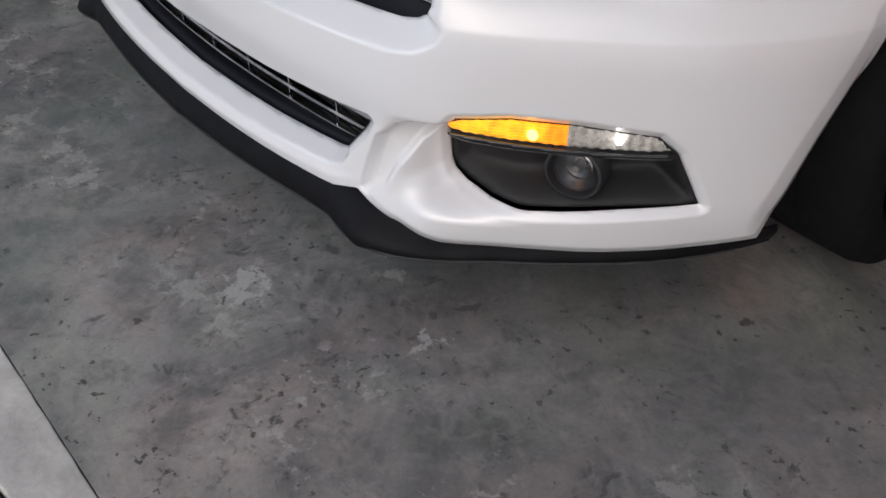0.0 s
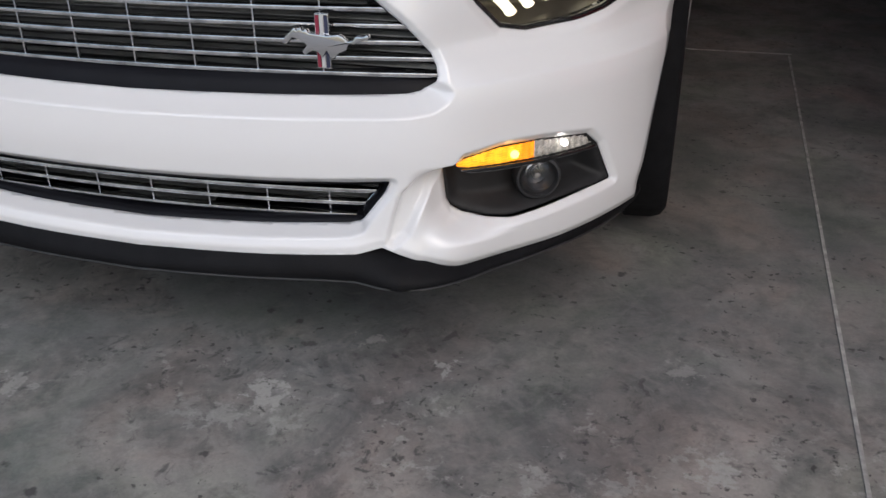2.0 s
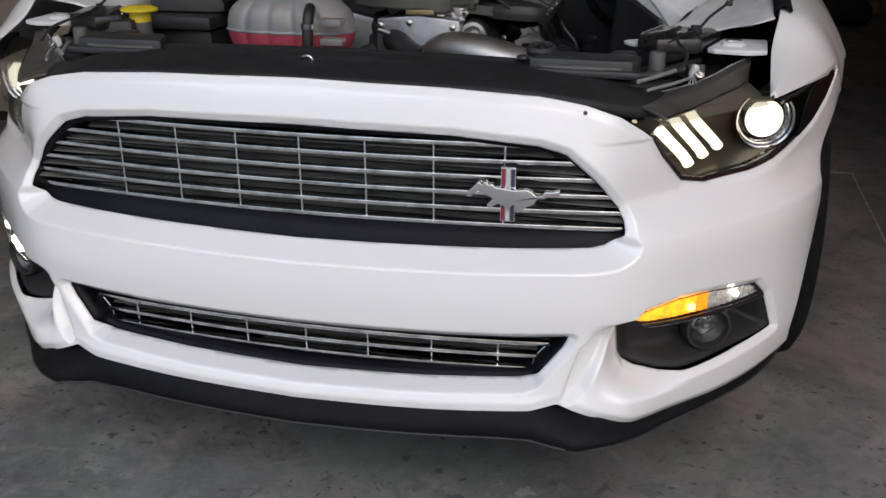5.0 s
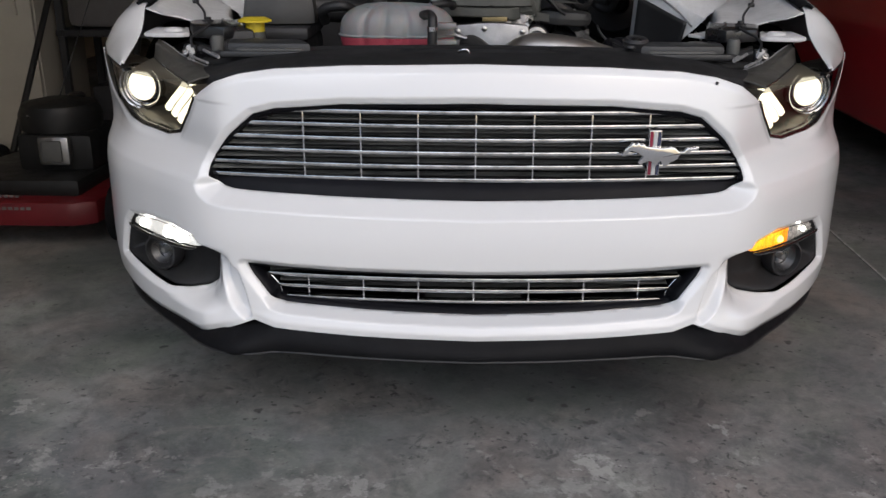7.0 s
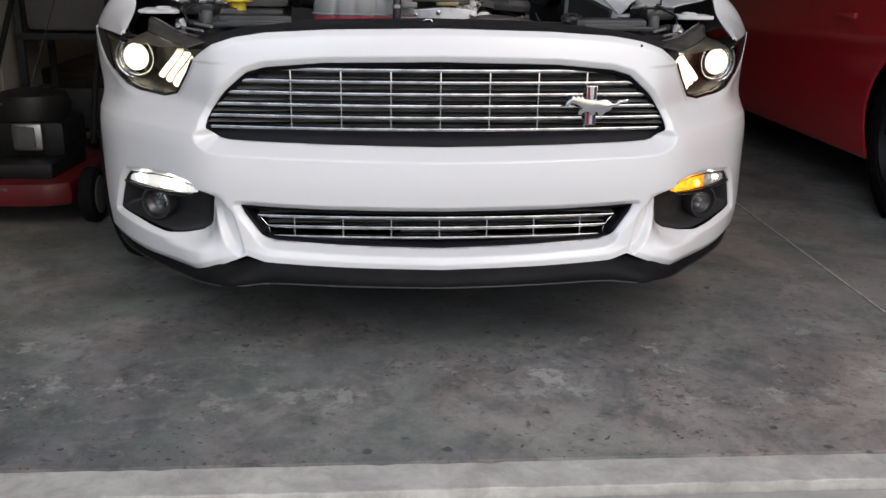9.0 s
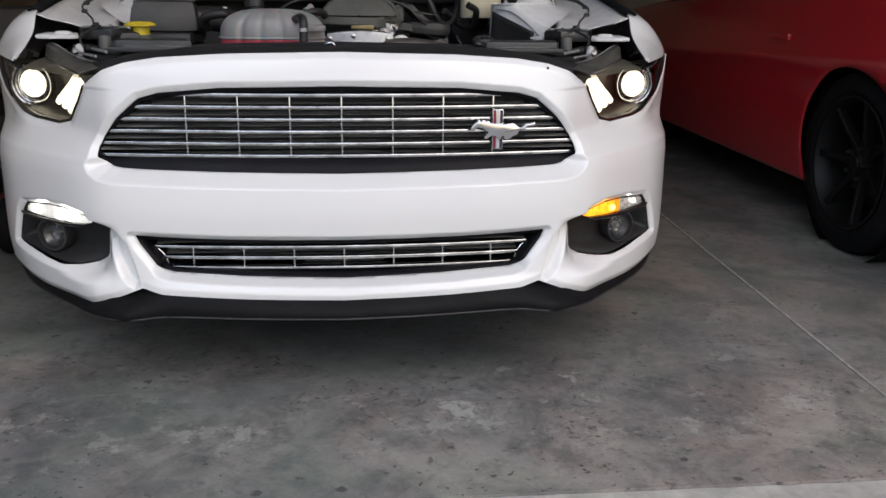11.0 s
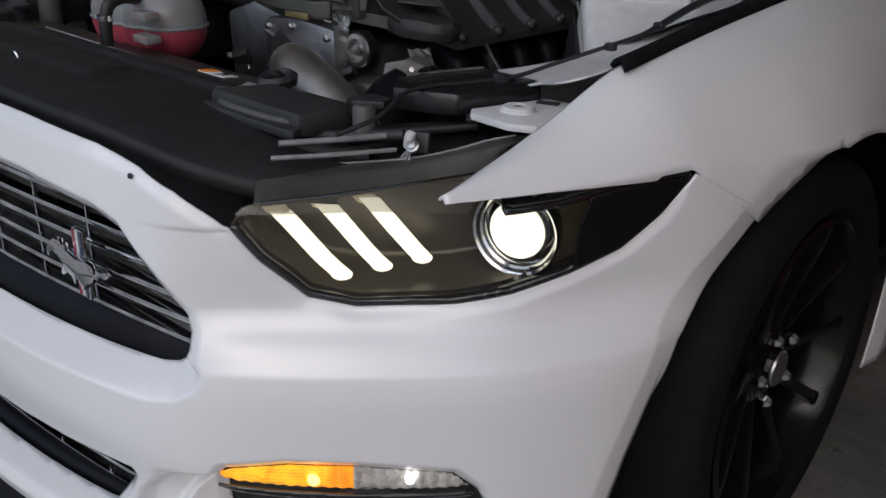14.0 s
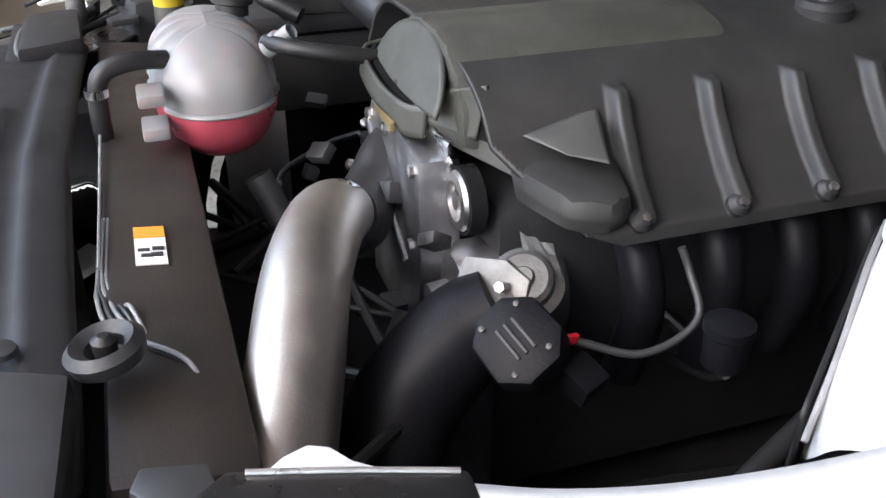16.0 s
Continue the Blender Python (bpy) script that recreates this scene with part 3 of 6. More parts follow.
# ---- upper and lower grilles ----
def grille(name, outline, bars, uprights, deep, bar_y, label, upright_z, floor_in, floor_deep):
    g = part(name, slab([(x, z) for x, z in outline], .004, Matrix.Translation((0, .10, 0)) @ pose(0, 0, 0, 90)), BLACK, car, label, smooth=False)
    # black surround, a tray that narrows inwards
    o = np.array(outline)
    t = np.roll(o, -1, 0) - o
    seg = np.r_[0, np.cumsum(np.linalg.norm(t, axis=1))]
    loop = np.vstack([o, o[:1]])
    q = np.linspace(0, seg[-1], 260)
    lx, lz = np.interp(q, seg, loop[:, 0]), np.interp(q, seg, loop[:, 1])
    tx, tz = np.gradient(lx), np.gradient(lz)
    tx[0] = tx[-1] = tx[1]
    n = np.hypot(tx, tz)
    turn = 1 if (lx[:-1] * lz[1:] - lx[1:] * lz[:-1]).sum() > 0 else -1
    nx, nz = -tz / n * turn, tx / n * turn
    floor_z = o[:, 1].min()
    def tray(u, v):
        k = np.rint(u).astype(int)
        w = ease((floor_z + .034 - lz[k]) / .02)
        inset = np.interp(v, [0, 1, 2, 3, 4], [-.006, .000, .008, .014, .016]) * (1 - w) + np.interp(v, [0, 1, 2, 3, 4], floor_in) * w
        depth = np.interp(v, [0, 1, 2, 3, 4], [deep - .004, deep - .002, deep + .004, deep + .020, deep + .075]) * (1 - w) + np.interp(v, [0, 1, 2, 3, 4], floor_deep) * w
        p = skin(lx[k] + nx[k] * inset, lz[k] + nz[k] * inset, 0.0)
        p[..., 1] += depth + .003
        return p
    sheet("surround", np.arange(260), [0, 1, 2, 3, 4], tray, None, TRIM, g, "black grille surround", 0, flip=turn > 0)
    ends = []
    for z in bars:
        edge = [x for x in np.linspace(0, .6, 241) if inside(np.array(x), np.array(max(z, floor_z + .030)), outline) > .004]
        half = max(edge) - .014
        ends.append((half, z))
        xs = np.linspace(-half, half, 25)
        b = bmesh.new()
        rows = []
        for x in xs:
            y = bar_y(x)
            rows.append([b.verts.new((x, y + dy, z + dz)) for dy, dz in ((-.004, -.0032), (-.005, 0), (-.004, .0032), (.010, .0042), (.010, -.0042))])
        for p, q in zip(rows, rows[1:]):
            for k in range(5):
                b.faces.new((p[k], q[k], q[(k + 1) % 5], p[(k + 1) % 5]))
        b.faces.new(rows[0])
        b.faces.new(rows[-1][::-1])
        bmesh.ops.recalc_face_normals(b, faces=b.faces)
        part("bar", b, BAR, g, "polished chrome bar")
    for sx in (1, -1):
        part("end_wire", tube([(sx * x, bar_y(x) + .002, z) for x, z in ends], .0016, 8), CHROME, g, "thin polished end wire")
    for x in uprights:
        y = bar_y(x)
        part("upright", box(.0032, .006, upright_z[1] - upright_z[0], (x, y + .001, sum(upright_z) / 2), .0008), CHROME, g, "thin polished upright")
    # louvres of the radiator behind
    lo, hi = o[:, 1].min() + .01, o[:, 1].max() - .01
    for z in np.arange(lo, hi, .0125):
        half = max([x for x in np.linspace(0, .6, 121) if inside(np.array(x), np.array(z), outline) > .02] or [.1])
        part("louvre", box(half * 2, .012, .0022, (0, bar_y(0) + .045, z), 0, (20, 0, 0)), LOUVRE, g, smooth=False)
    return g


UP = [-.337, -.224, -.112, 0, .112, .224, .337]
upper = grille("grille", GRILLE, [.552 + .0266 * k for k in range(6)], UP, .018, lambda x: -.050 + .16 * x * x, "black upper grille with chrome billet bars", (.552, .686), [-.010, -.003, .010, .023, .033], [.044, .045, .049, .055, .072])
lower = grille("lower_grille", LOWER, [.300, .324, .348], UP, .018, lambda x: -.066 + .17 * x * x, "black lower grille with chrome billet bars", (.300, .348), [-.010, -.003, .003, .006, .009], [.040, .041, .045, .053, .082])

# running emblem on the grille: plain chrome shape over three stripes
emblem = part("emblem", slab([(-.012, -.048), (.012, -.048), (.012, .041), (-.012, .041)], .006, pose(.346, -.046, .613, 90), .0015), CHROME, upper, "chrome badge with three upright stripes")
EX, EY, EZ = .346, -.046, .613
for dx, m in ((-.0075, RED_STRIPE), (0, WHITE_STRIPE), (.0075, BLUE_STRIPE)):
    for z0, z1 in ((-.046, -.012), (.010, .039)):
        part("stripe", box(.006, .002, z1 - z0, (EX + dx, EY - .0065, EZ + (z0 + z1) / 2), .0005), m, upper, smooth=False)
body = [(-.074, -.006), (-.068, .006), (-.058, .014), (-.052, .021), (-.047, .016), (-.042, .022), (-.037, .016), (-.031, .019), (-.027, .013), (.004, .010), (.022, .013), (.030, .010), (.038, .003), (.046, .004), (.052, .012), (.062, .011), (.072, .015), (.076, .011), (.072, .005), (.060, .005), (.050, -.002), (.040, -.002), (.035, -.012), (.022, -.018), (.012, -.028), (.006, -.022), (.002, -.014), (-.006, -.027), (-.012, -.018), (-.022, -.015), (-.036, -.024), (-.041, -.018), (-.031, -.007), (-.044, .001), (-.056, .004), (-.066, -.008)]
part("badge_figure", slab(body, .012, pose(EX + .008, EY - .006, EZ - .001, 90), .003), CHROME, upper, "plain polished figure of the badge")

# ---- splitter ----
def splitter_place(s, v):
    a = np.abs(s)
    zt = np.interp(a, [0, .20, .40, .445, .50, .575, .80, .95, 1.06], [.241, .247, .255, .267, .243, .219, .221, .226, .228]) + .012
    zb = np.interp(a, [0, .25, .38, .44, .49, .60, .80, 1.06], [.207, .209, .210, .206, .203, .199, .200, .206])
    out = np.interp(a, [0, .20, .33, .40, .47, .54, .62, .72, .82, 1.06], [.024, .018, .012, .014, .042, .034, .024, .018, .010, -.012])
    k = np.clip(v, 0, 1)
    z = zt * (1 - k) + zb * k
    off = (-.012 - .040 * np.exp(-((a - .455) / .035) ** 2)) * (1 - k) ** 2 + out * ease(k)
    back = np.clip(v - 1, 0, 1)
    p = skin(s, z, off - .20 * back)
    p[..., 2] += .006 * back - .002 * (v > .99) * (v < 1.01)
    return p


sheet("splitter", np.linspace(-1.06, 1.06, 221), [0, .2, .4, .6, .75, .88, .96, 1.0, 1.02, 1.2, 2.0], splitter_place, None, LIP, car, "matt black chin splitter with turned-out tips", .004, flip=True)
# tube paler than the splitter: the lip's thin highlight put into the colour
part("splitter_edge", tube([tuple(splitter_place(np.array(float(q)), np.array(1.0)) + (0, 0, .001)) for q in np.linspace(-1.0, 1.0, 41)], .0022, 8, steps=3), EDGE, car, "scuffed lower edge of the splitter, paled for its highlight line")
part("undertray", box(1.05, .55, .01, (0, .36, .205)), BLACK, car, "black plastic undertray", smooth=False)

# ---- fog lamps and turn signals ----
SIGNAL = [(.574, .402), (.594, .412), (.66, .424), (.74, .421), (.848, .408), (.872, .386), (.84, .384), (.74, .386), (.66, .391), (.60, .396)]
for sx in (1, -1):
    pod = skin_panel("fog_lamp_recess", [(s, z) for s, z in FOG], 0, MATT, car, "matt black fog lamp recess", (60, 30), sx, .002,
                     place=lambda s, z: skin(s, z, -.012 - pocket(s, z) - (.050 - .7 * pocket(s, z)) * ease(inside(s, z, FOG) / .035)))
    c = skin(np.array(.752), np.array(.345), -.026) * (sx, 1, 1)
    turn = (90, 0, 22 * sx)
    part("fog_ring", lathe([(.042, -.020), (.043, .004), (.040, .012), (.036, .013), (.034, .006), (.033, -.01)], tuple(c), turn), BLACK, pod, "black ring")
    part("fog_bowl", lathe([(.006, -.020), (.016, -.017), (.026, -.008), (.033, .002)], tuple(c), turn), FOG_BOWL, pod, "silvered fog lamp bowl")
    part("fog_lens", lathe([(.034, .004), (.030, .009), (.018, .014), (0, .016)], tuple(c), turn), LENS, pod, "clear domed fog lamp lens")
    part("fog_bulb", lathe([(.007, -.018), (.008, -.004), (.005, .001), (0, .002)], tuple(c), turn, 16), STEEL, pod)
    part("fog_band", lathe([(.020, -.012), (.021, -.009), (.019, -.008)], tuple(c), turn, 24), CHROME, pod, "bright band in the bowl")
    split = .735
    amber = [(.574, .402), (.594, .412), (.66, .424), (split, .4215), (split, .387), (.66, .391), (.60, .396)]
    white = [(split, .4215), (.74, .421), (.848, .408), (.872, .386), (.84, .384), (.74, .386), (split, .387)]
    sig = skin_panel("turn_signal", SIGNAL, -.004, LENS, car, "clear turn signal strip with a glowing amber half" if sx > 0 else "clear signal strip glowing white", (60, 14), sx, 0)
    skin_panel("amber_reflector", amber, -.016, AMBER if sx > 0 else LIT_RIBS, sig, "glowing amber half" if sx > 0 else "ribbed silver reflector", (50, 14), sx, .002,
               place=lambda s, z: skin(s, z, -.016 + .0012 * np.sin(s * 420)))
    skin_panel("white_reflector", white, -.016, CLEAR_RIBS if sx > 0 else LIT_RIBS, sig, "ribbed silver reflector", (60, 14), sx, .002, place=lambda s, z: skin(s, z, -.016 + .0012 * np.sin(s * 420)))
    hot = [(.690, .404, AMBER_HOT, .008)] if sx > 0 else [(.64, .408, WHITE_LED, .013), (.69, .405, WHITE_LED, .012)]
    for s, z, m, r in hot + [(.80, .402, WHITE_LED, .006 if sx > 0 else .011)]:
        p = skin(np.array(s), np.array(z), -.010) * (sx, 1, 1)
        part("bulb", lathe([(r, 0), (r * .8, r * .5), (0, r * .8)], tuple(p), turn, 16), m, sig, "lit bulb", )
    # slim black edge below the strip
    skin_panel("signal_rim", [(.574, .399), (.60, .397), (.66, .392), (.74, .387), (.84, .385), (.874, .387), (.872, .380), (.84, .379), (.74, .380), (.66, .384), (.60, .390)], -.003, GLOSS, sig, "", (80, 12), sx, .003)

# ---- headlamps ----
for sx in (1, -1):
    head = skin_panel("headlight", LAMP, 0, SMOKE, car, "black headlamp housing with three lit bars and a lit projector", (90, 40), sx, .002,
                      place=lambda s, z: skin(s, z, -.010 - .085 * ease((inside(s, z, LAMP) + .026 * ease((z - .655) / .03) * ease((.91 - s) / .02) * ease((s - .625) / .02)) / .026)))
    skin_panel("lens", LAMP, -.003, LENS, head, "clear headlamp lens", (90, 34), sx, 0)
    for k in range(3):
        s0, s1 = .652 + .051 * k, .722 + .047 * k
        top, low = .703 + .003 * k, .632 + .006 * k
        w = .0128
        bar = [(s0 - w, top), (s0 + w, top)] + [(s1 + w * math.cos(t), low + .008 * math.sin(t)) for t in np.linspace(0, -math.pi, 7)]
        skin_panel("light_bar", bar, 0, DRL, head, "glowing slanted light bar", (24, 40), sx, .004, place=lambda s, z: skin(s, z, -.028 - .012 * k - .024 * ease((z - .635) / .075)))
        tip = [(s0 - w, top), (s0 + w, top), (s0 + w - .012, top + .024), (s0 - w - .016, top + .024)]
        skin_panel("bar_top", tip, 0, DRL_DIM, head, "dim top of a light bar", (12, 12), sx, .003, place=lambda s, z: skin(s, z, -.049 - .012 * k - 1.2 * np.clip(z - .703, 0, 1)) - np.stack([0 * z, 0 * z, .75 * np.clip(z - .703, 0, 1)], -1))
    c = skin(np.array(.930), np.array(.679), -.044) * (sx, 1, 1)
    turn = (90, 0, 14 * sx)
    part("projector_ring", lathe([(.046, -.030), (.050, -.016), (.0525, -.002), (.0515, .003), (.0485, .001), (.047, -.010), (.044, -.026)], tuple(c), turn, 48), CHROME, head, "chrome projector ring")
    part("projector_bowl", lathe([(.030, -.040), (.036, -.036), (.042, -.026), (.047, -.010)], tuple(c), turn, 48), REFLECT, head, "silvered bowl")
    for r, h in ((.0465, -.008), (.0440, -.017), (.0405, -.026)):
        part("bowl_step", lathe([(r - .0016, h - .004), (r + .0008, h), (r, h + .003), (r - .0026, h + .001)], tuple(c), turn, 48), CHROME, head, "chrome step in the bowl")
    part("projector_collar", lathe([(.035, -.036), (.0352, -.010), (.0345, -.006), (.033, -.006)], tuple(c), turn, 40), REFLECT, head, "bright collar round the lens")
    part("projector_lens", lathe([(.0345, -.012), (.033, -.004), (.026, .006), (.014, .011), (0, .0125)], tuple(c), turn, 36), BEAM, head, "glowing projector lens")
    skin_panel("lamp_blank", [(.992, .641), (1.05, .664), (1.095, .700), (1.131, .742), (1.035, .739), (1.00, .732), (.990, .70)], -.0015, BLANK, head, "plain black tail of the lamp", (40, 30), sx, .002)
    lo, hi = np.array(LAMP).min(0) - .004, np.array(LAMP).max(0) + .004
    sheet("bezel", np.linspace(lo[0], hi[0], 150), np.linspace(lo[1], hi[1], 64), lambda s, z: skin(s, z, -.005) * (sx, 1, 1), lambda s, z: np.minimum.reduce([inside(s, z, LAMP), .007 - inside(s, z, LAMP), np.where((s < .90) & (z > .69), .700 - z, 1.0)]), GLOSS, head, "gloss black lamp edge", .020, flip=sx < 0)
    # top of the lamp: clear along the front, then black to the back
    def cover(u, v):
        s = .612 + u * (.86 - .612)
        f = skin(s, np.interp(s, [.61, .75, .86], [.714, .721, .721]), -.004)
        e = np.stack([curve(u, [0, .25, .5, .75, 1], [.575, .612, .645, .677, .713]), curve(u, [0, .25, .5, .75, 1], [.036, .089, .143, .198, .265]), curve(u, [0, .5, 1], [.724, .732, .742])], -1)
        b = np.stack([np.interp(u, [0, .5, 1], [.50, .597, .718]), np.interp(u, [0, .5, 1], [.10, .205, .326]), curve(u, [0, .3, .55, .72, .88, 1], [.731, .736, .741, .752, .768, .776])], -1)
        k, m = np.clip(v / .3, 0, 1)[..., None], np.clip((v - .3) / .7, 0, 1)[..., None]
        q = np.where(v[..., None] < .3, f * (1 - k) + e * k, e * (1 - m) + b * m)
        q[..., 2] += .006 * np.sin(np.pi * m[..., 0]) + .003 * np.sin(np.pi * k[..., 0]) + .007 * ease((u - .30) / .5) * np.exp(-((m[..., 0] - .42) / .16) ** 2)
        return q * (sx, 1, 1)
    sheet("lens_top", np.linspace(0, 1, 25), np.linspace(0, .30, 6), cover, None, HAZED, head, "clear top of the lens", 0, flip=sx < 0)
    sheet("lamp_cover", np.linspace(0, 1, 25), np.linspace(.30, 1, 22), cover, None, LAMP_TOP, head, "dusty black plastic top of the lamp", .004, flip=sx < 0)
    part("cover_edge", tube([tuple(cover(np.array(u), np.array(.30)) + (0, 0, .0005)) for u in np.linspace(.02, .98, 9)], .0018, 8), GLOSS, head, "glossy edge of the lamp cover")
    # pale colour carries the bright line of shine along this edge
    part("back_edge", tube([tuple(cover(np.array(u), np.array(.97)) + (0, 0, .001)) for u in np.linspace(.10, .95, 9)], .0014, 8), WIRE, head, "worn back edge of the lamp cover, paled for its highlight")

# ---- front wings ----
def wing_place(y, v):
    """Across the wing from the bonnet edge (v = 0) over the crown and down the side (v = 1)."""
    xi = curve(y, [.145, .30, .42, .70, 1.0, 1.36], [.738, .748, .767, .781, .792, .800])
    zi = curve(y, [.145, .30, .42, .70, 1.0, 1.36], [.7455, .794, .848, .888, .918, .945])
    xo = curve(y, [.145, .30, .42, .50, .56, .65, .80, 1.0, 1.2, 1.36], [.748, .829, .878, .900, .917, .938, .950, .948, .938, .932])
    zo = curve(y, [.145, .30, .42, .50, .65, .80, 1.0, 1.36], [.741, .746, .751, .744, .730, .72, .70, .66])
    zb = np.full_like(y, .20)
    t = np.clip(v / .55, 0, 1)
    # rounded crown
    bx, bz = xi + (xo - xi) * .62, zi - (zi - zo) * .16
    x1 = (1 - t) ** 2 * xi + 2 * t * (1 - t) * bx + t * t * xo
    z1 = (1 - t) ** 2 * zi + 2 * t * (1 - t) * (bz + .012) + t * t * zo
    w = np.clip((v - .55) / .45, 0, 1)
    r = np.hypot(y - .772, zo * (1 - w) + zb * w - .335)
    x2 = xo + .016 * np.sin(np.pi * np.minimum(1, w * 2)) - .010 * w - .014 * np.clip(1 - (r - .395) / .050, 0, 1)
    z2 = zo * (1 - w) + zb * w
    return np.stack([np.where(v < .55, x1, x2), y, np.where(v < .55, z1, z2)], -1)


def wing_keep(y, v):
    p = wing_place(y, v)
    arch = np.hypot(p[..., 1] - .772, p[..., 2] - .335) - .395
    # edge against lamp and bumper: a line from the tip along the lamp, then down the seam
    low = np.interp(p[..., 1], [.145, .30, .42, .44, .58], [.7425, .7435, .749, .728, .636])
    return np.minimum(arch, (p[..., 2] - low) * np.where(p[..., 1] > .58, 0, 1) + np.where(p[..., 1] > .58, 1.0, 0))


for sx in (1, -1):
    sheet("front_wing", np.linspace(.145, 1.36, 175), np.linspace(0, 1, 80), lambda y, v: wing_place(y, v) * (sx, 1, 1), wing_keep, WHITE, car, "glossy white front wing", .003, flip=sx > 0)


# ---- wheels ----
def wheel_parts(parent, at, sx, radius=.342, width=.255, rim_mat=None, spokes=10):
    """A tyre on a many-spoked rim; sx is the side that it faces."""
    w = part("wheel", lathe([(radius * .10, -.05), (radius * .20, -.04), (radius * .20, .04), (radius * .10, .05)], (0, 0, 0), (0, 90, 0), 32), BLACK, parent, "black alloy wheel with tyre")
    w.location = at
    k = radius / .342
    half = width / 2
    part("tyre", lathe([(.245 * k, -half + .02), (.27 * k, -half), (.315 * k, -half), (.333 * k, -half + .012), (.341 * k, -half + .035), (radius, -.03), (.338 * k, -.028), (.338 * k, -.022), (radius, -.02), (radius, .02), (.338 * k, .022), (.338 * k, .028), (radius, .03),
                        (.341 * k, half - .035), (.333 * k, half - .012), (.315 * k, half), (.27 * k, half), (.245 * k, half - .02)], (0, 0, 0), (0, 90, 0), 72), RUBBER, w, "black rubber tyre")
    f = half * sx
    part("rim", lathe([(.225 * k, -half * .8), (.235 * k, -.02), (.235 * k, half * .7), (.247 * k, half * .92), (.252 * k, half * .96), (.243 * k, half * .99), (.232 * k, half * .85), (.222 * k, half * .5), (.222 * k, -half * .8)], (0, 0, 0), (0, 90 * sx, 0), 72), rim_mat or RIM, w, "gloss black rim")
    for i in range(spokes):
        a = 2 * math.pi * i / spokes
        b = bmesh.new()
        rows = []
        for r, t, o in ((.045, .017, .60), (.09, .012, .66), (.15, .010, .76), (.205, .010, .86), (.233, .014, .88)):
            c, s = math.cos(a), math.sin(a)
            rows.append([b.verts.new((sx * half * o + dx * sx, r * k * c - dy * s, r * k * s + dy * c)) for dx, dy in ((-.03, -t), (-.004, -t), (0, -t * .6), (0, t * .6), (-.004, t), (-.03, t))])
        for p, q in zip(rows, rows[1:]):
            for j in range(6):
                b.faces.new((p[j], q[j], q[(j + 1) % 6], p[(j + 1) % 6]))
        b.faces.new(rows[0])
        b.faces.new(rows[-1][::-1])
        bmesh.ops.recalc_face_normals(b, faces=b.faces)
        part("spoke", b, rim_mat or RIM, w)
    part("hub", lathe([(.07 * k, half * .3), (.072 * k, half * .58), (.05 * k, half * .66), (.036, half * .70), (.034, half * .76), (0, half * .78)], (0, 0, 0), (0, 90 * sx, 0), 32), rim_mat or RIM, w, "wheel centre")
    part("centre_cap", lathe([(.030, half * .77), (.028, half * .80), (0, half * .81)], (0, 0, 0), (0, 90 * sx, 0), 24), STEEL if rim_mat is None else DIM_RIM, w, "centre cap")
    for i in range(5):
        a = 2 * math.pi * (i + .5) / 5
        part("wheel_nut", lathe([(.011, half * .6), (.010, half * .78), (.006, half * .82), (0, half * .82)], (0, .057 * math.cos(a), .057 * math.sin(a)), (0, 90 * sx, 0), 6), CHROME if rim_mat is None else DIM_RIM, w, "wheel nut")
    part("brake_disc", lathe([(.03, -.01), (.17, -.01), (.172, 0), (.17, .01), (.03, .01)], (-.02 * sx, 0, 0), (0, 90, 0), 48), DIM_RIM, w, "dark brake disc")
    part("backplate", lathe([(.02, 0), (.215 * k, 0), (.220 * k, .004), (.215 * k, .008), (.02, .008)], (-.07 * sx, 0, 0), (0, 90, 0), 40), LINER, w, "black back of the wheel")
    part("caliper", slab([(-.06, .10), (.06, .10), (.085, .155), (.06, .185), (-.06, .185), (-.085, .155)], .09, pose(-.045 - .02 * sx, 0, 0, 90, 0, 90) @ pose(0, 0, 0, 0, 0, 40), .006), STEEL, w, "bare metal brake caliper")
    return w


WY, WZ = .78, .342
for sx in (1, -1):
    wheel_parts(car, (.791 * sx, WY, WZ), sx)
    wheel_parts(car, (.80 * sx, WY + 2.72, WZ), sx, width=.275)
    # liner: a dark half drum above the wheel
    b = bmesh.new()
    ring = [(math.radians(a), .428) for a in range(-2, 196, 11)]
    prev = None
    for a, r in ring:
        y, z = WY - r * math.cos(a), WZ + r * math.sin(a)
        cur = [b.verts.new((x * sx, y, z)) for x in (.60, .72, .83)]
        if prev:
            for i in range(2):
                b.faces.new((prev[i], cur[i], cur[i + 1], prev[i + 1]))
        prev = cur
    f = part("arch_liner", b, LINER, car, "black arch liner")
    f.modifiers.new("thickness", "SOLIDIFY").thickness = .004
    part("liner_wall", lathe([(.0, 0), (.40, 0), (.405, .01)], (.60 * sx, WY, WZ), (0, 90 * sx, 0), 40), LINER, car, "black inner wheel housing")

# ---- body behind the front wings ----
def side_place(y, v):
    """Body side from sill (v = 0) to window line (v = 1)."""
    w = np.interp(y, [1.36, 2.2, 3.0, 3.55, 4.1, 4.5, 4.66], [.938, .925, .935, .958, .92, .82, .70])
    top = np.interp(y, [1.36, 2.2, 3.0, 3.6, 4.2, 4.66], [.945, .96, .98, 1.0, .98, .93])
    z = .20 + (top - .20) * v
    x = w * (1 - .05 * (1 - v) ** 3) - .10 * np.clip((v - .62) / .38, 0, 1) ** 2 - .010 * np.exp(-((v - .68) / .03) ** 2)
    return np.stack([x, y, z], -1)


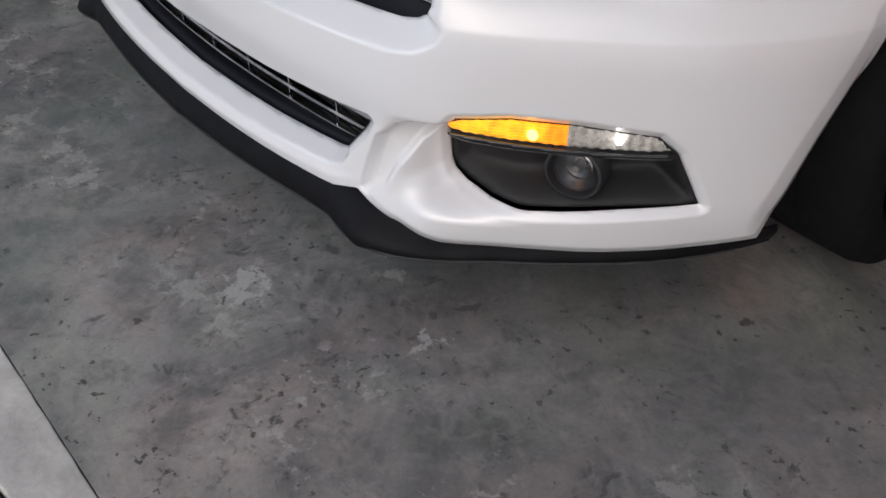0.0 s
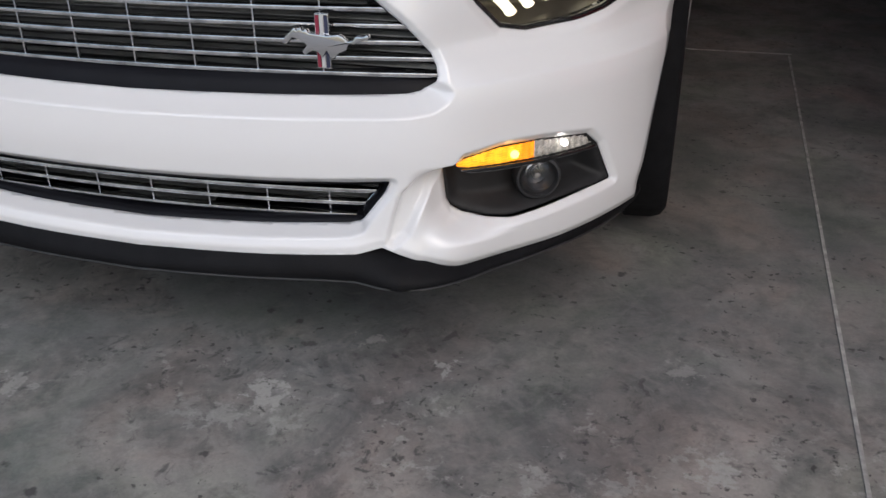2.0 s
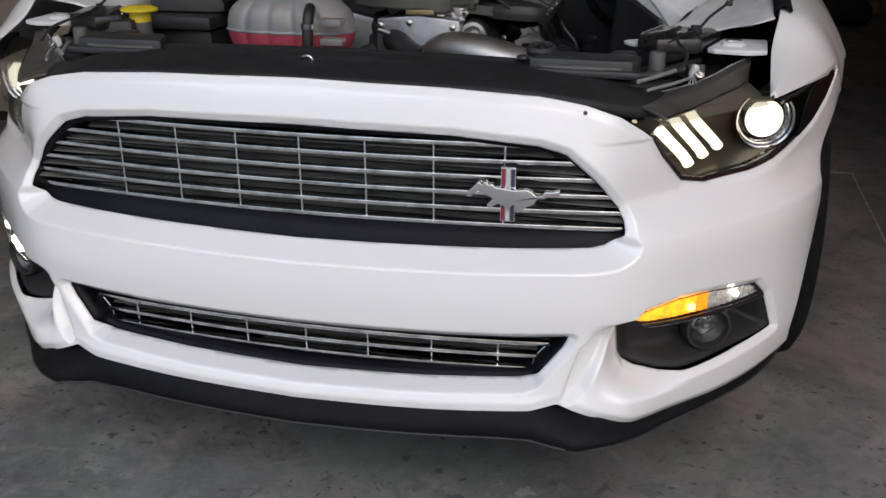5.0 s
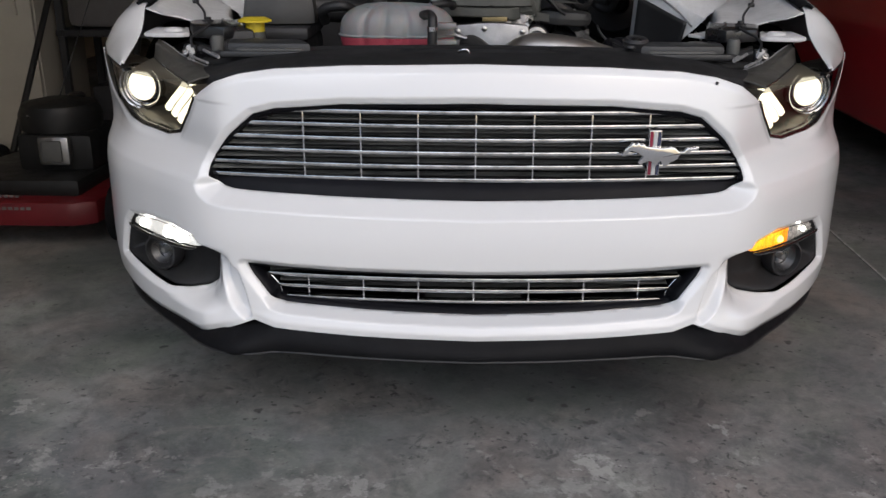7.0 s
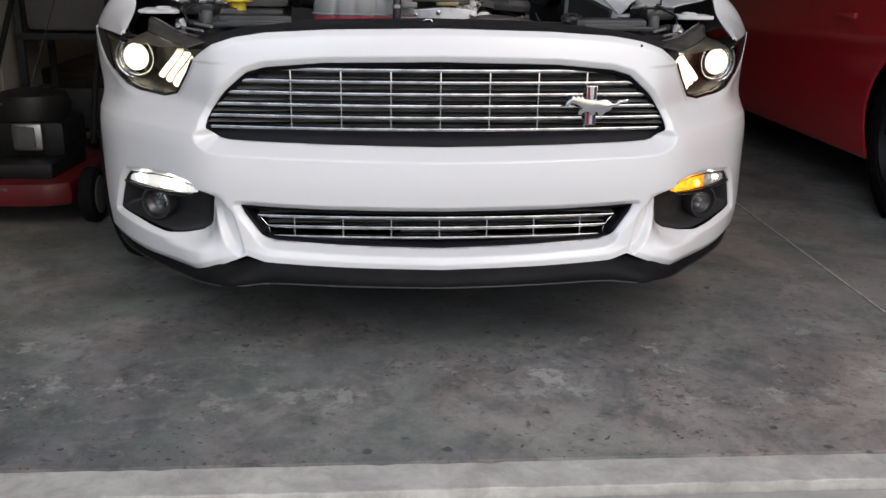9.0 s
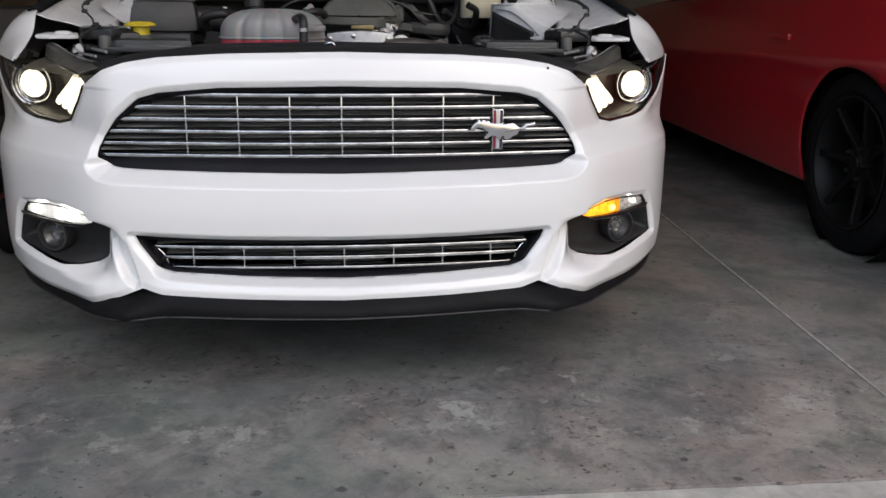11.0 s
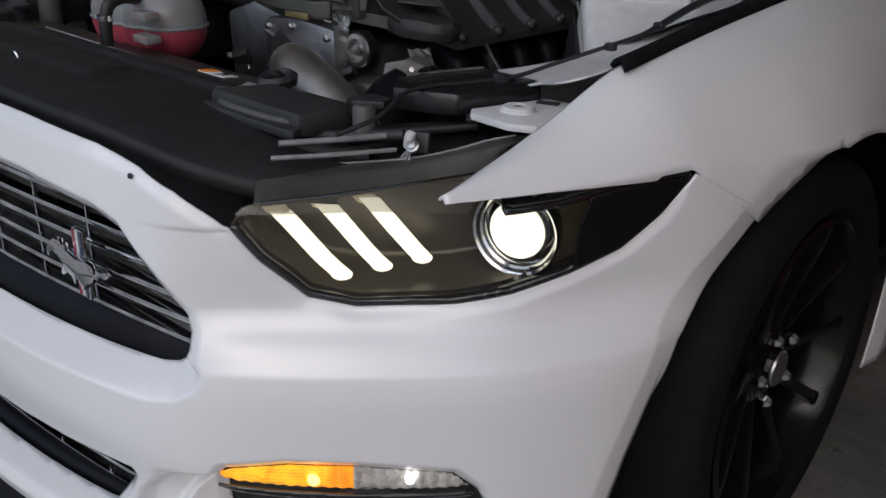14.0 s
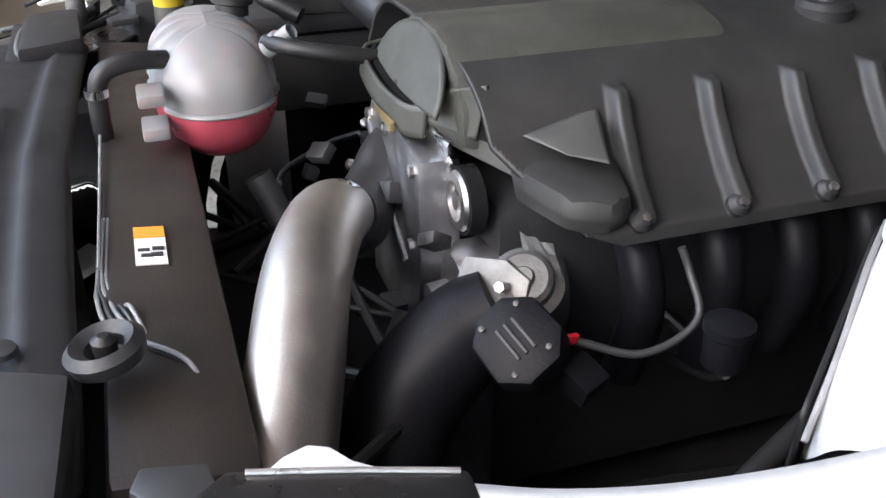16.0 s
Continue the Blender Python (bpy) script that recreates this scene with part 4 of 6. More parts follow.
def roof_place(y, u):
    """Over the cabin from one window line (u = -1) to the other (u = 1)."""
    h = np.interp(y, [1.36, 1.75, 2.15, 2.7, 3.2, 3.7, 4.1], [.975, 1.16, 1.335, 1.38, 1.345, 1.20, 1.02])
    w = np.interp(y, [1.36, 2.2, 3.0, 3.6, 4.2], [.835, .825, .83, .84, .80])
    base = np.interp(y, [1.36, 2.2, 3.0, 3.6, 4.2], [.95, .962, .982, 1.0, .98])
    k = np.abs(u)
    x = w * np.interp(k, [0, .62, .80, 1], [0, .60, .74, 1])
    z = base + (h - base) * np.interp(k, [0, .3, .62, .80, 1], [1, .985, .94, .84, 0])
    return np.stack([np.sign(u) * x, y, z], -1)


for sx in (1, -1):
    sheet("door", np.linspace(1.365, 2.72, 60), np.linspace(0, 1, 40), lambda y, v: side_place(y, v) * (sx, 1, 1), None, WHITE, car, "glossy white door", .003, flip=sx < 0)
    sheet("rear_wing", np.linspace(2.726, 4.66, 90), np.linspace(0, 1, 50), lambda y, v: side_place(y, v) * (sx, 1, 1), lambda y, v: np.hypot(y - 3.52, side_place(y, v)[..., 2] - .342) - .385, WHITE, car, "glossy white rear wing", .003, flip=sx < 0)
    sheet("side_window", np.linspace(1.9, 3.3, 40), np.linspace(.80, 1, 12), lambda y, u: roof_place(y, u) * (sx, 1, 1), None, GLASS, car, "dark side window", .004, flip=sx > 0)
    part("door_mirror", box(.20, .11, .13, (1.03 * sx, 1.78, 1.02), .035, (0, 0, -12 * sx)), GLOSS, car, "gloss black door mirror")
    hinge = part("bonnet_hinge", slab([(0, 0), (.055, -.005), (.062, .030), (.030, .070), (.018, .125), (-.006, .128), (-.002, .060)], .008, pose(.735 * sx, 1.275, .905, 90, 0, 0), .002), PRIMER, car, "white pressed steel bonnet hinge")
    part("hinge_pin", lathe([(.009, -.010), (.009, .012), (0, .013)], (.765 * sx, 1.268, .925), (90, 0, 0), 16), STEEL, hinge, "steel hinge pin")
sheet("windscreen", np.linspace(1.36, 2.16, 24), np.linspace(-.80, .80, 40), roof_place, None, GLASS, car, "dark windscreen", .004, flip=True)
sheet("roof", np.linspace(2.16, 3.2, 30), np.linspace(-.80, .80, 40), roof_place, None, WHITE, car, "white roof", .004, flip=True)
sheet("rear_window", np.linspace(3.2, 4.1, 24), np.linspace(-1, 1, 40), roof_place, None, GLASS, car, "dark rear window", .004, flip=True)
part("boot_lid", box(1.56, .55, .05, (0, 4.36, .965), .02, (-6, 0, 0)), WHITE, car, "white boot lid")
part("rear_bumper", box(1.45, .12, .72, (0, 4.64, .58), .05), WHITE, car, "white rear bumper")
part("floor_pan", box(1.5, 3.2, .03, (0, 3.0, .2)), BLACK, car, "dark floor pan", smooth=False)
part("firewall", box(1.5, .03, .70, (0, 1.33, .58)), BLACK, car, "dark bulkhead behind the engine", smooth=False)

# ---- raised bonnet ----
def bonnet_place(u, v):
    """u across, v from hinge (0) to nose (1), lying shut, then swung up."""
    half = np.interp(v, [0, .6, .9, 1], [.775, .755, .70, .55])
    x = u * half
    y = 1.34 - v * 1.28 * (1 - .06 * u * u)
    z = .955 - .16 * v ** 1.6 + .025 * (1 - u * u) + .018 * np.exp(-((np.abs(u) - .45) / .12) ** 2)
    a = radians(-64)
    dy, dz = y - 1.34, z - .955
    return np.stack([x, 1.34 + dy * math.cos(a) - dz * math.sin(a), .975 + dy * math.sin(a) + dz * math.cos(a)], -1)


sheet("bonnet", np.linspace(-1, 1, 40), np.linspace(0, 1, 30), bonnet_place, None, WHITE, car, "white bonnet, propped wide open", .012, flip=True)
sheet("bonnet_liner", np.linspace(-.95, .95, 40), np.linspace(0, .95, 30), lambda u, v: bonnet_place(u, v) + (0, -.026, -.013), None, MATT, car, "black liner under the bonnet", .006, flip=True)


# ---- engine bay ----
# black shroud over the radiator
def shroud_place(x, v):
    a = np.abs(x)
    front = curve(a, [0, .25, .45, .55, .60], [-.020, -.010, .012, .07, .13])
    back = curve(a, [0, .25, .42, .47, .60], [.215, .222, .228, .225, .225])
    y = front * (1 - v) + back * v
    z = curve(a, [0, .30, .45, .55, .60], [.766, .760, .746, .724, .716]) + .018 * np.sin(np.pi * np.clip(v, 0, 1)) ** .5 - .01 * (v < .02)
    # a raised pad in the middle and a step along the back edge
    pad = ease((.16 - a) / .01) * ease((v - .40) / .05) * ease((.74 - v) / .05)
    return np.stack([x, y, z + .005 * pad + .008 * ease((v - .80) / .04)], -1)


shroud = sheet("radiator_shroud", np.linspace(-.60, .60, 121), np.linspace(0, 1, 40), shroud_place, lambda x, v: np.where(np.abs(x) < .46, 1.0, .62 - v), MATT, car, "matt black shroud over the radiator", .005)
part("bay_floor", box(1.24, 1.1, .02, (0, .78, .34)), BLACK, car, "dark floor of the engine bay", smooth=False)
part("radiator", box(.95, .06, .42, (0, .12, .52), .01), BLACK, car, "black radiator core")
part("fan_shroud", box(.92, .095, .36, (0, .268, .576), .012, (-6, 0, 0)), BROWN_BLACK, car, "black fan shroud")
part("latch_striker", tube([(-.034, .076, .774), (-.034, .068, .786), (-.018, .064, .789), (-.012, .066, .775)], .003), CHROME, car, "bright bonnet latch loop")
for x in (.329,):
    part("shroud_clip", lathe([(.012, 0), (.011, .004), (.004, .006), (0, .006)], (x, .178, .782), (0, 0, 0), 14), BLACK, shroud, "black push clip")
# snorkel box on the shroud, one each side
for sx in (1, -1):
    part("snorkel", slab([(.343 * sx, .146), (.375 * sx, .225), (.530 * sx, .218), (.518 * sx, .146)][::sx], .030, Matrix.Translation((0, 0, .760)), .008), DARK, car, "dark grey snorkel lid")
    part("lid_lip", slab([(.335 * sx, .128), (.345 * sx, .148), (.520 * sx, .148), (.530 * sx, .128)][::sx], .012, Matrix.Translation((0, 0, .763)), .004), DARK, car, "rounded lip of the snorkel")
part("grommet", lathe([(.026, -.006), (.028, .004), (.022, .010), (.014, .004), (.012, -.004)], (.352, .246, .785), (10, 0, 0), 28), BLACK, car, "black rubber grommet")
part("grommet_stud", lathe([(.008, -.004), (.009, .008), (.004, .012), (0, .012)], (.352, .246, .786), (0, 0, 0), 14), IRON, car, "dull stud")

# coolant tank: a lobed frosted bottle, red below the seam
def tank_shell(lo, hi):
    def place(t, k):
        zz = lo + (hi - lo) * k
        r = np.where(zz > 0, np.sqrt(np.clip(1 - (np.abs(zz) / .072) ** 3.0, 0, 1)), np.sqrt(np.clip(1 - (np.abs(zz) / .074) ** 2.2, 0, 1)))
        c, s = np.cos(t), np.sin(t)
        ex, ey = np.sign(c) * np.abs(c) ** .72, np.sign(s) * np.abs(s) ** .85
        lobe = 1 - .09 * sum(np.exp(-((ex * .135 - x0) / .009) ** 2) for x0 in (-.075, -.025, .028, .080))
        return np.stack([-.176 + .132 * ex * (.25 + .75 * r), .372 + .071 * ey * r * lobe, .785 + zz * (.94 + .06 * lobe)], -1)
    return place


ring = np.linspace(0, 2 * math.pi, 289)
tank = sheet("coolant_tank", ring, np.linspace(0, 1, 18), tank_shell(.0, .072), None, TANK, car, "frosted coolant tank", .0)
sheet("coolant", ring, np.linspace(0, 1, 14), tank_shell(-.074, .0), None, COOLANT, tank, "red coolant behind the frosted wall", 0)
sheet("seam", ring, [0, .4, .6, 1.0], lambda t, k: (lambda p: p + np.stack([(p[..., 0] + .176) * .04 * (1 - np.abs(2 * k - 1)), (p[..., 1] - .372) * .05 * (1 - np.abs(2 * k - 1)), 0 * k], -1))(tank_shell(-.003, .004)(t, k)), None, TANK, tank, "moulded seam", 0)
part("neck", lathe([(.020, 0), (.020, .012), (.025, .014), (.025, .030), (.020, .034), (0, .034)], (-.222, .408, .846), (-6, -4, 0), 28), HOSE, tank, "black filler cap")
for z in (.812, .775):
    part("lug", box(.045, .028, .014, (-.062, .300, z), .004), TANK, tank, "frosted lug")
part("nipple", lathe([(.012, 0), (.012, .02), (.009, .022), (.009, .04)], (-.10, .43, .838), (-40, 40, 0), 16), TANK, tank, "frosted outlet")
# tank hoses
part("overflow_hose", tube([(-.115, .322, .832), (-.100, .285, .838), (-.092, .255, .830), (-.092, .246, .800), (-.093, .246, .745), (-.088, .25, .70)], .0105), HOSE, car, "black overflow hose")
part("hose_clamp", lathe([(.0125, 0), (.0125, .009)], (-.092, .246, .806), (0, 0, 0), 20), CHROME, car, "bright hose clamp")
part("tank_hose", tube([(-.10, .43, .846), (-.06, .455, .848), (-.05, .53, .835), (-.10, .66, .80)], .009), HOSE, car, "black coolant hose")
part("lower_hose", tube([(-.05, .40, .71), (-.03, .42, .66), (.03, .44, .58), (.10, .46, .50)], .016), HOSE, car, "black lower hose")

# charge pipe and its couplers
part("charge_pipe", tube([(.085, .478, .708), (.112, .458, .734), (.155, .434, .745), (.23, .403, .740), (.33, .372, .716), (.452, .331, .672)], [.028, .034, .038, .039, .039, .039], 28), PIPE, car, "brushed metal charge pipe")
part("pipe_coupler", tube([(.104, .464, .724), (.078, .484, .706), (.035, .510, .715), (-.01, .548, .745), (-.06, .62, .765)], [.036, .035, .031, .028, .03], 22), HOSE, car, "black pipe coupler")
part("lower_coupler", tube([(.43, .338, .674), (.452, .338, .650), (.456, .345, .60), (.45, .36, .50)], [.040, .040, .040, .040], 22), HOSE, car, "black lower coupler")
part("pipe_clamp", lathe([(.037, 0), (.038, .002), (.038, .010), (.037, .012)], (.122, .453, .736), (0, -70, 30), 28), CHROME, car, "bright band clamp")

# warning label on the fan shroud
label = part("warning_label", box(.066, .026, .0015, (.164, .280, .7575), 0, (-6, 0, 0)), PAPER, car, "white warning label with an orange head", smooth=False)
part("label_head", box(.020, .026, .001, (.141, .280, .7586), 0, (-6, 0, 0)), ORANGE, label, "orange band", smooth=False)
for dx, dy in ((.006, -.007), (.006, .008), (.016, -.004), (.016, .006)):
    part("label_mark", box(.006, .010, .0006, (.166 + dx, .280 + dy * .8, .7586), 0, (-6, 0, 0)), BLACK, label, smooth=False)

# engine cover: a ribbed dark lid that folds down over the intake side
SECTION = [(-.22, .80), (-.17, .855), (-.10, .882), (.04, .888), (.13, .880), (.185, .860), (.215, .832), (.255, .802), (.300, .776), (.302, .764)]
def cover_place(y, u):
    k = np.arange(len(SECTION))
    x, z = curve(u, k, [p[0] for p in SECTION]), curve(u, k, [p[1] for p in SECTION])
    rib = sum(np.exp(-(np.abs(y - y0 + .20 * (x - .3)) / .0095) ** 6) for y0 in (.684, .780, .874, .966, 1.056))
    z = z + .011 * np.minimum(rib, 1) * ease((u - 4.8) / .5) * ease((8.1 - u) / .3)
    x = x + .011 * np.minimum(rib, 1) * ease((u - 4.8) / .5) * ease((8.1 - u) / .3)
    return np.stack([x, y, z], -1)


cover = sheet("engine_cover", np.linspace(.575, 1.10, 300), np.linspace(0, 9, 90), cover_place, lambda y, u: np.minimum(.05 * 3, np.where(u > 6, y - (.575 + .030 * (u - 6)), 1.0)), COVER_BLACK, car, "dusty black engine cover with raised ribs", .006, flip=True)
for y0 in (.675, .772, .866, .957):
    part("cover_bolt", lathe([(.010, -.006), (.011, .004), (.007, .010), (.004, .011), (0, .011)], (.297, y0 + .006, .783), (0, 45, 0), 16), BLACK, cover, "black cover bolt")
    part("bolt_head", lathe([(.005, 0), (.0045, .004), (0, .005)], (.3045, y0 + .006, .790), (0, 45, 0), 6), STEEL, cover, "bright bolt head")
# raised hump of the lid and its front apron
part("cover_hump", slab([(-.066, 0), (-.060, .035), (-.040, .066), (-.005, .086), (.030, .092), (.075, .092), (.108, .086), (.142, .066), (.160, .035), (.168, 0)], .30, pose(0, .566, .806, 90, 0, 0) @ pose(0, 0, -.30), .012), OLIVE, cover, "dusty olive-grey hump of the cover")
part("oil_cap", lathe([(.030, 0), (.031, .012), (.026, .018), (.012, .018), (.010, .026), (0, .026)], (.10, 1.00, .880), (0, 0, 0), 28), BLACK, cover, "black oil filler cap")
part("gold_plate", box(.062, .005, .011, (.055, .522, .806), .002), GOLD, car, "gold foil tag under the cover")

# bare metal front of the engine
block = part("timing_cover", slab([(-.05, -.17), (.13, -.17), (.145, -.05), (.140, .055), (.05, .064), (-.045, .055)], .045, pose(0, .575, .735, 90), .008), ALU, car, "bare cast aluminium timing cover")
for x, z in ((-.035, .775), (.03, .782), (.125, .775), (-.035, .70), (.12, .69)):
    part("cover_screw", lathe([(.007, 0), (.007, .006), (.004, .008), (0, .008)], (x, .531, z), (90, 0, 0), 6), STEEL, block, "steel screw")
part("casting_rib", tube([(-.04, .53, .765), (.02, .525, .745), (.06, .525, .70), (.10, .53, .66)], .006), ALU, block, "casting rib")
pulley = part("belt_pulley", lathe([(.028, -.012), (.030, -.010), (.027, -.002), (.030, .008), (.028, .012), (.020, .013), (.018, .006), (.010, .005), (.009, .012), (0, .013)], (.163, .572, .756), (90, 0, 0), 36), STEEL, car, "bright steel belt pulley")
part("belt", lathe([(.0305, -.009), (.034, -.009), (.034, .007), (.0305, .007)], (.163, .572, .756), (90, 0, 0), 36), RUBBER, pulley, "ribbed black belt")
part("alternator", lathe([(.05, -.06), (.056, -.05), (.056, .03), (.046, .045), (.02, .05), (.018, .07), (0, .07)], (.175, .60, .655), (90, 0, 0), 32), ALU, car, "cast metal alternator")
part("idler", lathe([(.034, -.01), (.036, 0), (.034, .01), (.012, .012), (0, .014)], (.07, .545, .66), (90, 0, 0), 32), BLACK, car, "black idler pulley")
part("engine_block", box(.30, .50, .36, (.05, .84, .58), .02), BLACK, car, "dark engine block")

def patch_bm(a, b, c, d, rough, n):
    """A small crumpled four-cornered plate."""
    r = random.Random(11)
    bm = bmesh.new()
    A, B, C, D = Vector(a), Vector(b), Vector(c), Vector(d)
    g = [[bm.verts.new(A * (1 - i / n) * (1 - j / n) + B * (i / n) * (1 - j / n) + C * (i / n) * (j / n) + D * (1 - i / n) * (j / n) + Vector([r.uniform(-rough, rough) for _ in range(3)])) for j in range(n + 1)] for i in range(n + 1)]
    for i in range(n):
        for j in range(n):
            bm.faces.new((g[i][j], g[i + 1][j], g[i + 1][j + 1], g[i][j + 1]))
    return bm


# throttle body with its connector and intake hose
throttle = part("throttle_body", lathe([(.024, -.040), (.028, -.036), (.028, -.010), (.034, -.008), (.034, .004), (.026, .008), (.025, .018), (.021, .022), (.010, .022), (.008, .026), (0, .026)], (.288, .582, .732), (0, 40, -35), 32), DULL, car, "dull silver throttle body")
part("flange", slab([(-.036, -.030), (-.018, -.040), (.030, -.034), (.038, -.012), (.034, .030), (.008, .040), (-.030, .032)], .008, pose(.288, .548, .722, 62, 0, 38), .002), DULL, throttle, "cast flange with screws")
part("actuator", slab([(-.034, -.014), (-.020, -.032), (.018, -.034), (.036, -.014), (.034, .018), (.016, .034), (-.020, .032), (-.036, .012)], .040, pose(.345, .560, .708, 38, 22, 20), .006), TRIM, throttle, "black throttle actuator")
for x, y in ((-.024, -.016), (.022, -.018), (.022, .016), (-.022, .018)):
    part("lid_screw", lathe([(.0026, 0), (.0026, .002), (0, .0025)], tuple((pose(.345, .560, .708, 38, 22, 20) @ Vector((x, y, .040)))), (38, 22, 20), 8), IRON, throttle, "steel lid screw")
for y in (-.008, 0, .008):
    part("lid_rib", box(.030, .003, .004, tuple(pose(.345, .560, .708, 38, 22, 20) @ Vector((0, y, .041))), .001, (38, 22, 20)), BLACK, throttle, "rib on the lid")
part("actuator_plug", box(.034, .030, .026, (.372, .598, .690), .005, (10, 20, 25)), TRIM, throttle, "black plug")
part("bracket", patch_bm((.262, .585, .770), (.300, .600, .776), (.306, .612, .730), (.280, .590, .722), .0015, 5), DULL, throttle, "bent metal bracket", smooth=False)
for k in range(4):
    a = math.pi / 4 + k * math.pi / 2
    part("flange_screw", lathe([(.005, -.006), (.005, .008), (0, .009)], (.286 + .026 * math.cos(a), .545 + .012 * math.sin(a), .726 + .028 * math.sin(a)), (62, 0, 38), 6), STEEL, throttle, "steel screw")
part("intake_hose", tube([(.292, .560, .715), (.285, .525, .690), (.30, .47, .640), (.36, .42, .58)], [.040, .046, .050, .050], 26), TRIM, car, "thick black intake hose")
for k in range(3):
    part("hose_mark", box(.003, .013, .0008, (.296 + .006 * k, .497, .703 - .002 * k), 0, (-38, 0, 0)), PAPER, car, "white printed stroke", smooth=False)
part("sensor_wire", tube([(.355, .60, .715), (.375, .65, .705), (.372, .70, .725), (.345, .705, .755), (.335, .70, .775)], .0035), DARK, car, "thin grey sensor wire")
part("red_clip", box(.006, .010, .008, (.352, .597, .716), .001), RED, car, "small red connector lock")
part("dipstick_cap", lathe([(.018, -.03), (.019, 0), (.021, .002), (.021, .010), (.012, .014), (0, .014)], (.398, .712, .728), (0, 0, 0), 24), TRIM, car, "dark round cap")

# intake runners under the lid and loose looms
for i in range(5):
    y = .70 + .085 * i
    part("intake_runner", tube([(.22, y, .760), (.268, y, .735), (.290, y, .68), (.27, y, .60)], .021, 16), TRIM, car, "black intake runner")
part("splash_panel", slab([(.34, .40), (.60, .42), (.62, .60), (.50, .74), (.36, .95), (.33, .70)], .01, Matrix.Translation((0, 0, .50)), .004), HOSE, car, "black plastic splash panel")
part("panel_pipe", tube([(.40, .52, .60), (.46, .58, .60), (.50, .62, .61), (.47, .70, .64), (.44, .78, .66)], .010), HOSE, car, "black pipe")
for k in range(5):
    d = .0045 * k
    part("loom_wire", tube([(.10, .240 + d * .3, .757), (.215, .236 + d * .4, .757), (.242, .236 + d, .760 - d * .5), (.289 - d, .244 + d, .764), (.316, .267 + d * .6, .764 - d), (.343 - d * .5, .297, .758 - d), (.371, .310 + d, .735)], .0019, 8), DARK if k % 2 else WIRE, car, "thin grey wire")
part("shroud_wire", tube([(-.30, .243, .768), (-.12, .242, .766), (.05, .240, .764), (.20, .238, .763)], .0016, 8), WIRE, car, "thin grey wire")
# folded flap and shield at the cover's front corner
def patch(name, a, b, c, d, mat, parent, label, bulge=0.0, rough=0.0, n=14, thick=.003, seed=3):
    """A four-cornered panel, bulged or crumpled."""
    r = np.random.RandomState(seed).uniform(-rough, rough, (n + 1, n + 1, 3))
    A, B, C, D = (np.array(p) for p in (a, b, c, d))
    nrm = np.cross(B - A, D - A)
    nrm = nrm / np.linalg.norm(nrm)
    def place(u, v):
        u1, v1 = u[..., None], v[..., None]
        p = A * (1 - u1) * (1 - v1) + B * u1 * (1 - v1) + C * u1 * v1 + D * (1 - u1) * v1
        return p + nrm * (bulge * 16 * u1 * (1 - u1) * v1 * (1 - v1)) + r[:u.shape[0], :u.shape[1]]
    ob = sheet(name, np.linspace(0, 1, n + 1), np.linspace(0, 1, n + 1), place, None, mat, parent, label, thick)
    if rough:
        ob.data.shade_flat()
    return ob


part("cover_shoulder", slab([(.165, .612), (.232, .590), (.296, .612), (.312, .646), (.300, .672), (.188, .700)], .038, Matrix.Translation((0, 0, .798)) @ pose(0, 0, 0, 0, 4, 0), .017), COVER_BLACK, cover, "raised shoulder of the cover")
# lighter grey puts the facet's reflection into its colour
patch("shoulder_facet", (.218, .603, .8405), (.262, .626, .8375), (.282, .655, .8345), (.194, .686, .849), GREY, cover, "grey facet of the cover, lightened for its reflection", .002, thick=.0008)
def arched_face(u, v):
    """A half round face that leans back, a little domed."""
    t, c = u * np.sin(v), u * np.cos(v)
    return np.stack([.046 + .104 * c, .543 + .026 * t - .007 * (1 - u * u), .836 + .058 * t], -1)


def band(u, v):
    """A low wall round the front of the cover, drawn out into a tongue at one end."""
    k = [0, .12, .3, .55, .8, 1]
    x, y = curve(u, k, [-.096, -.088, -.048, .028, .086, .116]), curve(u, k, [.562, .540, .528, .524, .530, .546])
    top = curve(u, k, [.838, .836, .834, .832, .832, .836])
    return np.stack([x, y + .004 * v, top - (.022 + .010 * ease((u - .7) / .2)) * (1 - v)], -1)


sheet("cover_face", np.linspace(.02, 1, 14), np.linspace(0, math.pi, 49), arched_face, None, OLIVE, cover, "olive-grey arched front of the cover", .004)
sheet("cover_band", np.linspace(0, 1, 49), np.linspace(0, 1, 6), band, None, OLIVE, cover, "olive-grey low wall round the front of the cover", .005, flip=True)
# black tube paints the shade of the groove between wall and face
part("groove_shade", tube([tuple(band(np.array(u), np.array(1.0)) + (0, .010, -.006)) for u in np.linspace(.06, .94, 12)], .007, 8), LINER, cover, "black tube in place of the shade behind the low wall")
patch("cover_tab", (.098, .538, .820), (.172, .576, .820), (.172, .586, .872), (.112, .546, .848), OLIVE, cover, "grey folded tab of the cover", -.003)
patch("side_strip", (.112, .550, .806), (.246, .634, .784), (.240, .630, .806), (.112, .548, .826), GREY, cover, "grey side strip of the cover")
patch("foil_shield", (.026, .543, .822), (.158, .556, .816), (.128, .570, .748), (.060, .566, .738), FOIL, car, "crumpled metal shield", .010, .003, 9)
rng = random.Random(7)
for i in range(12):
    p = [rng.uniform(-.45, .50), rng.uniform(.32, .55 if i % 2 else 1.15), rng.uniform(.54, .66)]
    q = [[p[0] + rng.uniform(-.10, .10) * k, p[1] + rng.uniform(-.08, .08) * k, p[2] + rng.uniform(-.05, .03) * k] for k in range(4)]
    part("wire_loom", tube(q, rng.uniform(.003, .009), 8, steps=4), HOSE, car, "black wire loom")
